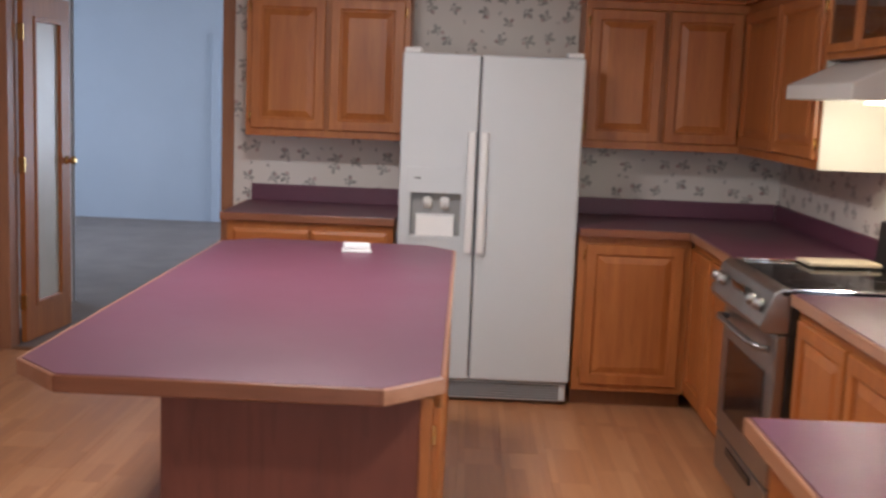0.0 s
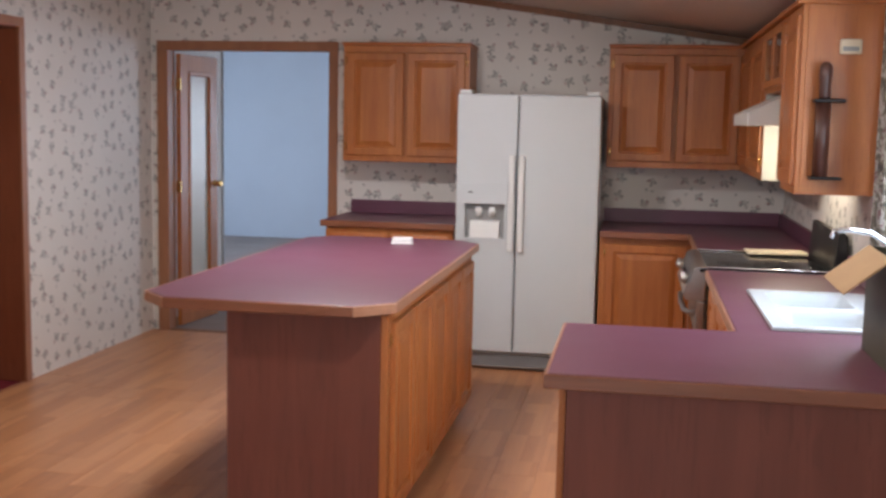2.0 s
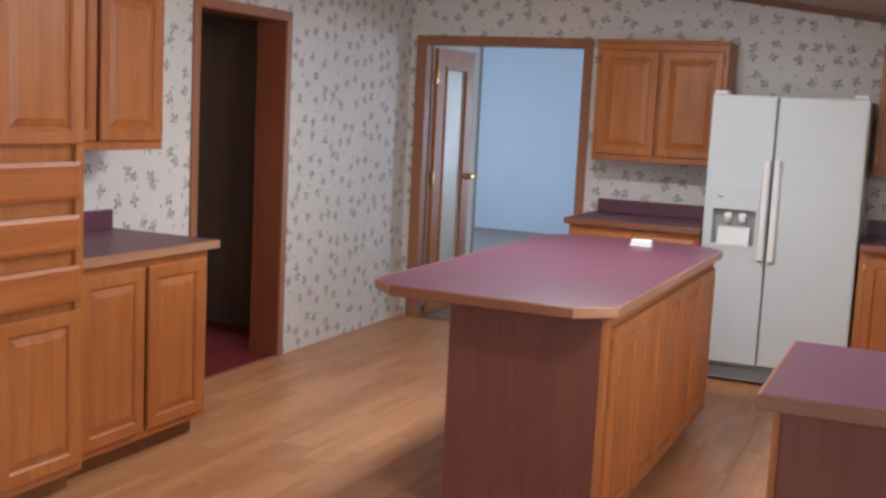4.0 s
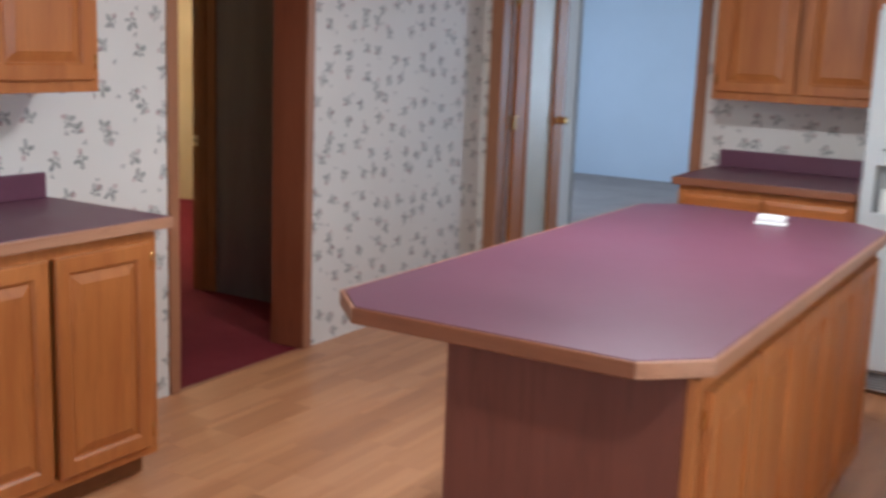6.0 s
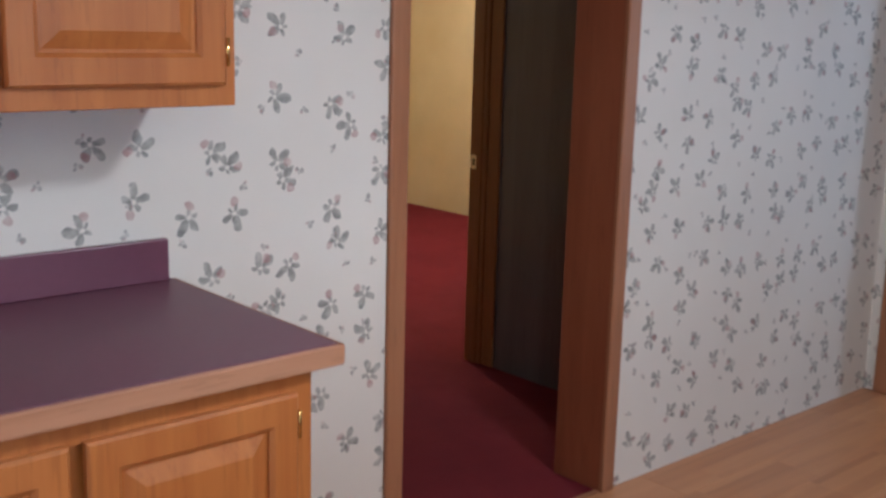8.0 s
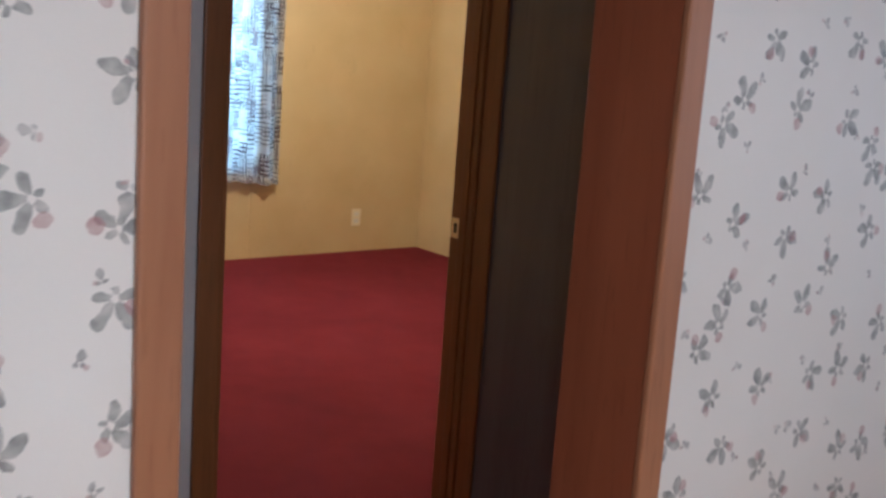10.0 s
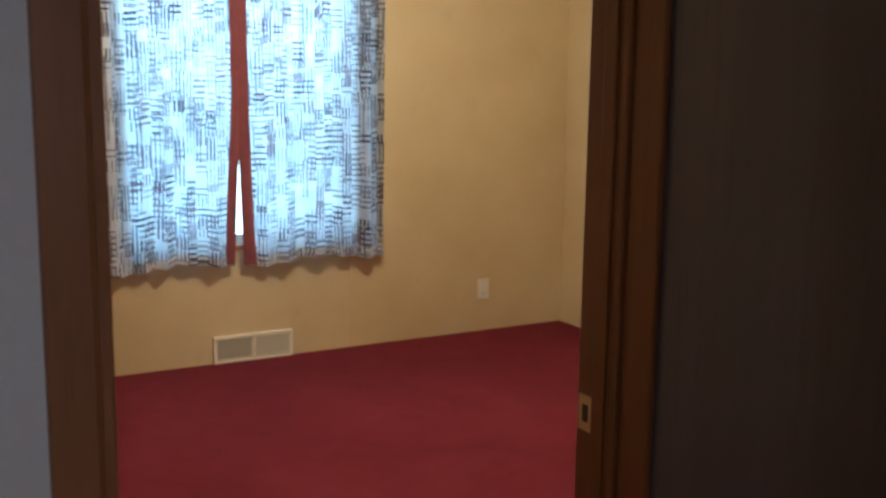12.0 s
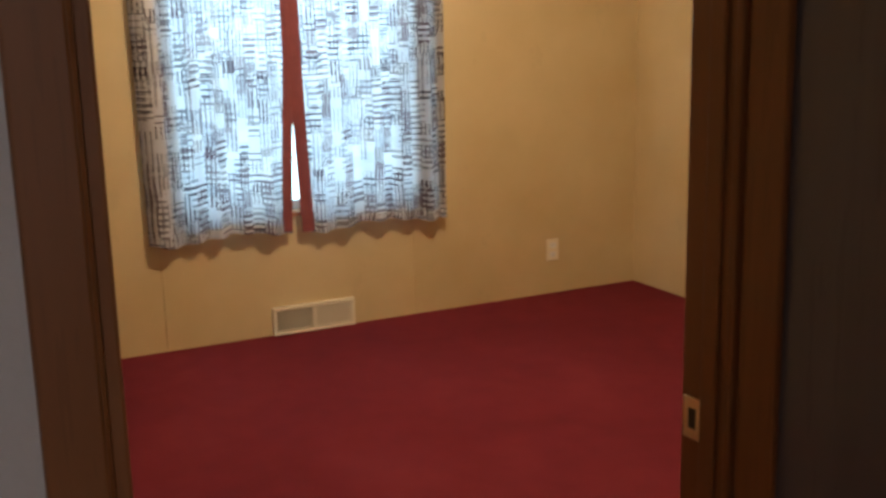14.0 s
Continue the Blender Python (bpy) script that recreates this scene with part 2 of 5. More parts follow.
def plank():
    m = Nodes("oak_laminate_plank")
    v = m.coords((26, 2.0, 1))
    r = m.n("ObjectInfo").outputs["Random"]
    strip = m.n("SeparateXYZ")
    m.set(strip, 0, m.n("TexCoord").outputs["Object"])
    lane = m.math("FLOOR", m.math("MULTIPLY", strip.outputs[0], 1 / 0.064))
    white = m.n("TexWhiteNoise", noise_dimensions="2D")
    cv = m.n("CombineXYZ")
    m.set(cv, 0, lane)
    m.set(cv, 1, m.math("ADD", m.math("MULTIPLY", r, 91.0), m.math("FLOOR", m.math("MULTIPLY", strip.outputs[1], 2.3))))
    m.set(white, "Vector", cv.outputs[0])
    g = m.noise(v, 1.0, 5, 0.6, 0.5)
    f = m.math("ADD", m.math("MULTIPLY", g, 0.55), m.math("ADD", m.math("MULTIPLY", white.outputs[0], 0.28), m.math("MULTIPLY", r, 0.17)))
    c = m.ramp(f, [(0.22, (0.39, 0.170, 0.076)), (0.5, (0.51, 0.238, 0.110)), (0.80, (0.62, 0.315, 0.155))])
    m.bump(g, 0.05)
    return m.done(c, m.math("MULTIPLY_ADD", g, 0.16, 0.28))


def curtain_cloth(name="printed_curtain", lets=0.58):
    """Thin woven cloth printed with short crossed strokes."""
    m = Nodes(name)
    uv = m.n("UVMap").outputs[0]
    sep = m.n("SeparateXYZ")
    m.set(sep, 0, uv)
    u, w = sep.outputs[0], sep.outputs[1]

    soft = m.n("TexNoise")
    m.set(soft, "Vector", uv)
    m.set(soft, "Scale", 30.0)
    wob = m.math("MULTIPLY", m.math("SUBTRACT", soft.outputs[0], 0.5), 0.002)
    u2, w2 = m.math("ADD", u, wob), m.math("SUBTRACT", w, wob)

    def block(su, sw, shift):
        """Blocks of short parallel strokes, upright or level by chance."""
        cv = m.n("CombineXYZ")
        col = m.math("FLOOR", m.math("MULTIPLY_ADD", u2, su, shift))
        jog = m.math("MULTIPLY", m.math("FRACT", m.math("MULTIPLY", col, 0.618)), 1.0)
        m.set(cv, 0, col)
        m.set(cv, 1, m.math("FLOOR", m.math("ADD", m.math("MULTIPLY_ADD", w2, sw, shift), jog)))
        white = m.n("TexWhiteNoise", noise_dimensions="2D")
        m.set(white, "Vector", cv.outputs[0])
        r = m.n("SeparateColor")
        m.set(r, 0, white.outputs["Color"])
        fat = m.math("MULTIPLY_ADD", r.outputs[1], 0.34, 0.22)
        level = m.math("LESS_THAN", m.math("FRACT", m.math("ADD", m.math("MULTIPLY", w2, 37.0), m.math("MULTIPLY", r.outputs[0], 5.0))), fat)
        upright = m.math("LESS_THAN", m.math("FRACT", m.math("ADD", m.math("MULTIPLY", u2, 43.0), m.math("MULTIPLY", r.outputs[0], 7.0))), fat)
        pick = m.math("GREATER_THAN", r.outputs[0], 0.64)
        lines = m.math("ADD", m.math("MULTIPLY", level, pick), m.math("MULTIPLY", upright, m.math("SUBTRACT", 1.0, pick)))
        bold = m.math("MULTIPLY_ADD", m.math("FRACT", m.math("MULTIPLY", r.outputs[2], 7.0)), 0.45, 0.55)
        return m.math("MULTIPLY", m.math("MULTIPLY", lines, bold), m.math("GREATER_THAN", r.outputs[2], 0.45)), r

    ink1, ran = block(14.3, 9.25, 0.0)
    ink2, ran2 = block(14.3, 18.5, 4.0)
    ink3, ran3 = block(21.5, 5.3, 9.0)
    worn = m.math("MULTIPLY_ADD", m.math("GREATER_THAN", soft.outputs[0], 0.40), 0.6, 0.4)
    ink = m.math("MULTIPLY", m.math("MAXIMUM", m.math("MAXIMUM", ink1, ink2), m.math("MULTIPLY", ink3, 0.8)), worn)
    shade = m.mix(ran.outputs[1], (0.020, 0.016, 0.034), (0.070, 0.024, 0.040))
    ground = m.mix(ran2.outputs[1], (0.50, 0.54, 0.62), (0.60, 0.62, 0.66))
    c = m.mix(m.math("MULTIPLY", ink, 0.96), ground, shade)
    out = m.t.nodes["Material Output"]
    dif, tra, mx = m.n("BsdfDiffuse"), m.n("BsdfTranslucent"), m.n("MixShader")
    m.set(dif, "Color", c)
    m.set(tra, "Color", c)
    m.set(mx, 0, lets)
    m.t.links.new(dif.outputs[0], mx.inputs[1])
    m.t.links.new(tra.outputs[0], mx.inputs[2])
    m.t.links.new(mx.outputs[0], out.inputs["Surface"])
    return m.mat


def floral_cloth():
    m = Nodes("dark_floral_cloth")
    v = m.coords()
    f = m.noise(v, 16, 4, 0.6, 1.2)
    c = m.ramp(f, [(0.36, (0.05, 0.05, 0.045)), (0.48, (0.16, 0.13, 0.10)), (0.55, (0.42, 0.40, 0.36)), (0.66, (0.15, 0.06, 0.07))])
    return m.done(c, 0.9)


def glass(name, colour=(0.95, 0.97, 0.97), rough=0.02):
    m = Nodes(name)
    return m.done(colour, rough, 0.0, Transmission_Weight=1.0, IOR=1.45)


def frosted():
    m = Nodes("frosted_glass")
    f = m.noise(m.coords(), 3.0, 3)
    c = m.ramp(f, [(0.3, (0.62, 0.60, 0.51)), (0.7, (0.72, 0.70, 0.62))])
    return m.done(c, 0.35, 0.0, Transmission_Weight=0.12)


def glow(name, colour, strength):
    m = Nodes(name)
    m.set(m.bsdf, "Emission Color", (*colour, 1))
    m.set(m.bsdf, "Emission Strength", strength)
    return m.done(colour, 0.5)


CARPET, YELLOW, PAPERED, PLANK = carpet(), yellow_wall(), wallpaper(), plank()
CLOTH, FLORAL, GLASS, FROST = curtain_cloth(), floral_cloth(), glass("clear_glass"), frosted()
HEMMED = curtain_cloth("printed_curtain_doubled", 0.06)
DOME = glow("lit_lamp_dome", (1.0, 0.8, 0.5), 6.0)

# ---- building helpers ----


def box(bm, x0, x1, y0, y1, z0, z1, bevel=0.0, seg=2):
    t = bmesh.new()
    bmesh.ops.create_cube(t, size=1.0)
    bmesh.ops.scale(t, vec=(x1 - x0, y1 - y0, z1 - z0), verts=t.verts)
    bmesh.ops.translate(t, vec=((x0 + x1) / 2, (y0 + y1) / 2, (z0 + z1) / 2), verts=t.verts)
    if bevel:
        bmesh.ops.bevel(t, geom=list(t.edges), offset=bevel, segments=seg, affect="EDGES", profile=0.5)
    me = bpy.data.meshes.new("t")
    t.to_mesh(me)
    bm.from_mesh(me)
    bpy.data.meshes.remove(me)
    t.free()
    return bm


def frame_ring(bm, x0, x1, z0, z1, widths, y0, y1, bevel=0.002):
    """A flat frame in one piece, facing -y: widths of its left, right, lower and upper member."""
    l, r, b, u = widths
    t = bmesh.new()
    rings = []
    for y in (y0, y1):
        outer = [t.verts.new(p) for p in ((x0, y, z0), (x1, y, z0), (x1, y, z1), (x0, y, z1))]
        inner = [t.verts.new(p) for p in ((x0 + l, y, z0 + b), (x1 - r, y, z0 + b), (x1 - r, y, z1 - u), (x0 + l, y, z1 - u))]
        rings.append((outer, inner))
    (fo, fi), (bo, bi) = rings
    for i in range(4):
        j = (i + 1) % 4
        t.faces.new((fo[i], fo[j], fi[j], fi[i]))
        t.faces.new((bo[i], bi[i], bi[j], bo[j]))
        t.faces.new((fo[i], bo[i], bo[j], fo[j]))
        t.faces.new((fi[i], fi[j], bi[j], bi[i]))
    bmesh.ops.recalc_face_normals(t, faces=t.faces)
    if bevel:
        sharp = [e for e in t.edges if abs(e.calc_face_angle(0)) > 0.5]
        bmesh.ops.bevel(t, geom=sharp, offset=bevel, segments=2, affect="EDGES", profile=0.5)
    me = bpy.data.meshes.new("t")
    t.to_mesh(me)
    bm.from_mesh(me)
    bpy.data.meshes.remove(me)
    t.free()
    return bm


def one(*args, **kw):
    return box(bmesh.new(), *args, **kw)


def prism(bm, pts, z0, z1, bevel=0.0):
    t = bmesh.new()
    low = [t.verts.new((x, y, z0)) for x, y in pts]
    high = [t.verts.new((x, y, z1)) for x, y in pts]
    n = len(pts)
    t.faces.new(low[::-1])
    t.faces.new(high)
    for i in range(n):
        t.faces.new((low[i], low[(i + 1) % n], high[(i + 1) % n], high[i]))
    bmesh.ops.recalc_face_normals(t, faces=t.faces)
    if bevel:
        bmesh.ops.bevel(t, geom=list(t.edges), offset=bevel, segments=2, affect="EDGES", profile=0.5)
    me = bpy.data.meshes.new("t")
    t.to_mesh(me)
    bm.from_mesh(me)
    bpy.data.meshes.remove(me)
    t.free()
    return bm


def tube(bm, pts, radius, sides=12):
    """A round bar along a line of points; radius may be a list."""
    pts = [Vector(p) for p in pts]
    radii = radius if isinstance(radius, (list, tuple)) else [radius] * len(pts)
    rings = []
    side = None
    for i, p in enumerate(pts):
        way = (pts[min(i + 1, len(pts) - 1)] - pts[max(i - 1, 0)]).normalized()
        if side is None:
            side = way.orthogonal().normalized()
        side = (side - way * side.dot(way)).normalized()
        other = way.cross(side)
        rings.append([bm.verts.new(p + radii[i] * (side * math.cos(a) + other * math.sin(a))) for a in [2 * math.pi * k / sides for k in range(sides)]])
    for a, b in zip(rings, rings[1:]):
        for k in range(sides):
            bm.faces.new((a[k], a[(k + 1) % sides], b[(k + 1) % sides], b[k])).smooth = True
    bm.faces.new(rings[0][::-1])
    bm.faces.new(rings[-1])
    return bm


def thing(name, at, label, category, group="", kind="", rz=0.0):
    ob = new(name)
    ob.empty_display_size = 0.1
    ob.matrix_world = pose(*at, 0, 0, rz)
    return tagged(ob, label, category, group, kind)


def part(name, bm, material, parent, label="", keep=False):
    """One mesh under a thing or part. The mesh is built in the frame of the thing at the top."""
    bmesh.ops.recalc_face_normals(bm, faces=bm.faces)
    me = bpy.data.meshes.new(name)
    bm.to_mesh(me)
    bm.free()
    me.materials.append(material)
    c = Vector((0, 0, 0))
    if not keep and len(me.vertices):
        co = np.empty(len(me.vertices) * 3)
        me.vertices.foreach_get("co", co)
        co = co.reshape(-1, 3)
        c = Vector((co.max(0) + co.min(0)) / 2)
        me.transform(Matrix.Translation(-c))
    ob = new(name, me)
    above = parent
    off = Vector((0, 0, 0))
    while above is not None and above.parent is not None:
        off += above.location
        above = above.parent
    ob.parent = parent
    ob.location = c - off
    return tagged(ob, label) if label else ob


def solid(name, bm, material, label, category, kind="", group=""):
    """A thing of one mesh, built in world places."""
    bmesh.ops.recalc_face_normals(bm, faces=bm.faces)
    me = bpy.data.meshes.new(name)
    bm.to_mesh(me)
    bm.free()
    me.materials.append(material)
    return tagged(new(name, me), label, category, group, kind)


def wall(name, material, label, x0, x1, y0, y1, z1, holes=(), along="x", z0=0.0):
    """A wall of boxes round its openings (a, b, bottom, top)."""
    bm = bmesh.new()
    a0, a1 = (x0, x1) if along == "x" else (y0, y1)

    def piece(a, b, lo, hi):
        if b - a > 1e-4 and hi - lo > 1e-4:
            box(bm, a, b, y0, y1, lo, hi) if along == "x" else box(bm, x0, x1, a, b, lo, hi)

    at = a0
    for a, b, lo, hi in sorted(holes):
        piece(at, a, z0, z1)
        piece(a, b, z0, lo)
        piece(a, b, hi, z1)
        at = b
    piece(at, a1, z0, z1)
    return solid(name, bm, material, label, "wall", "structure")

# ---- structure ----
XL, YB, XR, YF = -2.36, 0.71, 2.07, -9.0   # kitchen: marriage wall, back wall, outer wall, end wall
XH, XS, YE = -3.60, -3.675, -0.378          # hall's far wall, its bedroom face, hall's end wall
XW, YC = -7.294, 2.18                      # bedroom's window wall and side wall


def ceiling_at(x):
    return 2.40 - 0.144 * x


solid("ground", one(-60, 60, -60, 60, -0.75, -0.6), OUTSIDE, "grassy ground around the house", "ground", "structure")
solid("subfloor", one(XS - 4, 2.3, -9.2, 7.4, -0.6, -0.03), DIRT, "floor deck under the rooms", "floor", "structure")
wall("wall_kitchen_left", PAPERED, "cream wallpaper with leafy sprigs", XL - 0.20, XL, -9.0, YB, 2.95, [(-1.88, -0.995, 0, 2.06)], "y")
wall("wall_kitchen_back", PAPERED, "cream wallpaper with leafy sprigs", XL - 0.20, XR, YB, YB + 0.10, 2.95, [(-2.25, -1.01, 0, 2.055)])
wall("wall_kitchen_right", PAPERED, "cream wallpaper with leafy sprigs", XR, XR + 0.14, -9.0, YB, 2.95,
     [(-3.30, -2.40, 1.10, 2.02), (-7.1, -5.5, 0.8, 2.0)], "y")
wall("wall_kitchen_end", PAPERED, "cream wallpaper with leafy sprigs", XL - 0.2, XR + 0.14, YF - 0.14, YF, 2.95, [(-1.2, 1.8, 0.05, 2.05)])
wall("wall_hall_far", HALLW, "grey vinyl hall wall", XS, XH, -3.2, YC, 2.6, [(-1.203, -0.378, 0, 2.06)], "y")
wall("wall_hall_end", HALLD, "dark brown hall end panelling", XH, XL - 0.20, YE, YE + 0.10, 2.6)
wall("wall_hall_close", HALLW, "grey vinyl hall wall", XH, XL - 0.20, -3.3, -3.2, 2.6)
wall("wall_bedroom_window", YELLOW, "cream yellow vinyl bedroom wall", XW - 0.14, XW, -2.3, YC + 0.1, 2.6, [(-0.32, 0.86, 0.58, 1.98)], "y")
wall("wall_bedroom_side", YELLOW, "cream yellow vinyl bedroom wall", XW, XS - 0.012, YC, YC + 0.1, 2.6)
wall("wall_bedroom_near", YELLOW, "cream yellow vinyl bedroom wall", XW, XS - 0.012, -2.3, -2.2, 2.6)
wall("wall_bedroom_door", YELLOW, "cream yellow vinyl bedroom wall", XS - 0.012, XS, -2.3, YC + 0.1, 2.6, [(-1.203, -0.378, 0, 2.06)], "y")
wall("wall_blue_far", BLUEW, "pale blue painted wall", -5.6, 1.5, 7.08, 7.2, 2.75)
wall("wall_blue_right", BLUEW, "pale blue painted wall", 1.40, 1.5, YB + 0.10, 7.08, 2.75, [(5.6, 6.9, 0.6, 2.0)], "y")
wall("wall_blue_left", BLUEW, "pale blue painted wall", -5.6, -5.5, YC + 0.2, 7.08, 2.75, [(3.5, 5.3, 0.6, 2.0)], "y")
wall("wall_blue_return", BLUEW, "pale blue painted wall", -5.5, XS, YC + 0.1, YC + 0.2, 2.75)
wall("wall_blue_near", BLUEW, "pale blue painted wall", XL - 0.2, 1.4, YB + 0.10, YB + 0.112, 2.75, [(-2.25, -1.01, 0, 2.055)])
wall("wall_blue_entry", OFFWHITE, "off-white painted wall beside the open door leaf", -2.50, -2.40, YB + 0.112, 2.17, 2.75, (), "y")
solid("trim_corner", one(-2.402, -2.386, 2.158, 2.176, 0, 2.6, bevel=0.003), HALLW, "slim grey corner strip", "trim", "structure")
wall("wall_blue_stub", BLUEW, "pale blue painted wall", XH, XH + 0.02, YE + 0.1, YC + 0.2, 2.75, (), "y")

bm = bmesh.new()
za, zb = ceiling_at(XL), ceiling_at(XR)
prism(bm, [(XL, za), (XR, zb), (XR, zb + 0.1), (XL, za + 0.1)], 0, YB - YF)
bm.transform(Matrix(((1, 0, 0, 0), (0, 0, -1, YB), (0, 1, 0, 0), (0, 0, 0, 1))))
solid("ceiling", bm, CEIL, "sloping beige textured ceiling", "ceiling", "structure")
solid("ceiling_hall", one(XH, XL - 0.2, -3.2, YE, 2.30, 2.36), CEIL, "low beige hall ceiling", "ceiling", "structure")
solid("ceiling_bedroom", one(XW, XS - 0.012, -2.2, YC, 2.34, 2.40), CEIL, "beige textured bedroom ceiling", "ceiling", "structure")
solid("ceiling_blue_room", one(-5.5, 1.4, YB + 0.1, 7.08, 2.6, 2.7), CEIL, "beige textured ceiling", "ceiling", "structure")

# crown strip where the back wall meets the sloping ceiling
bm = bmesh.new()
prism(bm, [(XL, za - 0.045), (XR, zb - 0.045), (XR, zb - 0.002), (XL, za - 0.002)], 0, 0.022)
bm.transform(Matrix(((1, 0, 0, 0), (0, 0, -1, YB), (0, 1, 0, 0), (0, 0, 0, 1))))
solid("trim_crown", bm, CASING_D, "brown crown strip along the ceiling", "trim", "structure")

solid("floor_bedroom", box(one(XW, XH, -3.2, YC, -0.03, 0.0), XH, XL - 0.014, -3.2, YE + 0.05, -0.03, 0.0), CARPET, "wine red cut-pile carpet", "carpet", "structure")
solid("floor_blue_room", box(one(-5.5, 1.4, YC + 0.1, 7.08, -0.03, 0.0), XH, 1.4, YB + 0.06, YC + 0.1, -0.03, 0.0), GREYC, "grey carpet", "carpet", "structure")
solid("trim_threshold", one(XL - 0.014, XL + 0.004, -1.86, -1.015, -0.03, 0.004), CASING, "oak carpet strip in the doorway", "trim", "structure")
solid("trim_threshold_back", one(-2.23, -1.03, YB - 0.01, YB + 0.06, -0.03, 0.004, bevel=0.003), CASING_D, "brown carpet strip in the doorway", "trim", "structure")


def board(bm, *a):
    return box(bm, *a, bevel=0.004)


# doorway to the hall
frame_1 = thing("door_frame_1", (XL, -1.44, 0), "stained oak casing around the hall doorway", "door frame", kind="structure")


def cas(name, x0, x1, y0, y1, z0, z1, mat, parent):
    o = parent.matrix_world.translation
    return part(name, board(bmesh.new(), x0 - o.x, x1 - o.x, y0 - o.y, y1 - o.y, z0, z1), mat, parent)


cas("casing", XL, XL + 0.016, -1.915, -1.858, 0, 2.045, CASING, frame_1)
cas("casing", XL, XL + 0.016, -1.017, -0.960, 0, 2.045, CASING, frame_1)
cas("casing", XL, XL + 0.016, -1.915, -0.960, 2.045, 2.102, CASING, frame_1)
cas("jamb", XL - 0.20, XL + 0.004, -1.878, -1.860, 0, 2.05, JAMB, frame_1)
cas("jamb", XL - 0.20, XL + 0.004, -1.015, -0.997, 0, 2.05, JAMB, frame_1)
cas("jamb", XL - 0.20, XL + 0.004, -1.860, -1.015, 2.04, 2.058, JAMB, frame_1)

# double doorway to the blue room
frame_2 = thing("door_frame_2", (-1.63, YB, 0), "stained oak casing around the double doorway", "door frame", kind="structure")
cas("casing", -2.312, -2.228, YB - 0.016, YB, 0, 2.04, CASING, frame_2)
cas("casing", -1.032, -0.965, YB - 0.016, YB, 0, 2.04, CASING, frame_2)
cas("casing", -2.312, -0.965, YB - 0.016, YB, 2.04, 2.102, CASING, frame_2)
cas("jamb", -2.248, -2.230, YB - 0.004, YB + 0.115, 0, 2.05, CASING, frame_2)
cas("jamb", -1.030, -1.012, YB - 0.004, YB + 0.115, 0, 2.05, CASING, frame_2)
cas("jamb", -2.230, -1.030, YB - 0.004, YB + 0.115, 2.036, 2.053, CASING, frame_2)

# bedroom doorway
frame_3 = thing("door_frame_3", (XH, -0.79, 0), "dark stained casing around the bedroom doorway", "door frame", kind="structure")
cas("casing", XH, XH + 0.014, -1.252, -1.192, 0, 2.045, CASING_D, frame_3)
cas("casing", XH, XH + 0.014, -0.398, YE, 0, 2.045, CASING_D, frame_3)
cas("casing", XH, XH + 0.014, -1.252, YE, 2.045, 2.10, CASING_D, frame_3)
cas("jamb", XS - 0.014, XH + 0.004, -1.202, -1.186, 0, 2.05, CASING_D, frame_3)
cas("jamb", XS - 0.014, XH + 0.004, -0.396, -0.380, 0, 2.05, CASING_D, frame_3)
cas("jamb", XS - 0.014, XH + 0.004, -1.186, -0.396, 2.04, 2.056, CASING_D, frame_3)
cas("stop", XH - 0.050, XH - 0.015, -1.186, -1.166, 0, 2.04, CASING_D, frame_3)
cas("stop", XH - 0.045, XH - 0.012, -0.402, -0.396, 0, 2.04, CASING_D, frame_3)
o = frame_3.matrix_world.translation
bm = one(XS - 0.004 - o.x, XS + 0.034 - o.x, -0.400 - o.y, -0.3955 - o.y, 0.868, 0.928, bevel=0.001)
strike = part("strike_plate", bm, PLATE, frame_3, "brass strike plate")
part("strike_hole", one(XS + 0.008 - o.x, XS + 0.022 - o.x, -0.4012 - o.y, -0.3995 - o.y, 0.884, 0.913), BLACK_M, strike, "dark latch hole")
for zc in (0.86, 0.92):
    bm = tube(bmesh.new(), [(XS + 0.006 - o.x, -1.186 - o.y, zc), (XS + 0.006 - o.x, -1.182 - o.y, zc)], 0.005, 10)
    part("hinge_screw", bm, STEEL, frame_3, "small steel screw")

cas("casing", XH + 0.015, XH + 0.085, YE - 0.012, YE, 0, 2.10, CASING_D, frame_3)

# a second casing further along the hall, with its closed door
frame_4 = thing("door_frame_4", (XH, -1.9, 0), "dark stained casing beside the bedroom doorway", "door frame", kind="structure")
cas("casing", XH, XH + 0.014, -1.495, -1.430, 0, 2.045, CASING_D, frame_4)
cas("casing", XH, XH + 0.014, -2.40, -2.335, 0, 2.045, CASING_D, frame_4)
cas("casing", XH, XH + 0.014, -2.40, -1.43, 2.045, 2.10, CASING_D, frame_4)
cas("door", XH + 0.001, XH + 0.008, -2.335, -1.495, 0.01, 2.045, CASING_D, frame_4)

# pale casing on the far side of the blue room
frame_5 = thing("door_frame_5", (-2.1, 7.08, 0), "pale painted casing in the blue room", "door frame", kind="structure")
cas("casing", -2.57, -2.49, 7.055, 7.08, 0, 2.06, BLUEW, frame_5)
cas("casing", -1.75, -1.67, 7.055, 7.08, 0, 2.06, BLUEW, frame_5)
cas("casing", -2.57, -1.67, 7.055, 7.08, 2.06, 2.12, BLUEW, frame_5)

# ---- windows ----


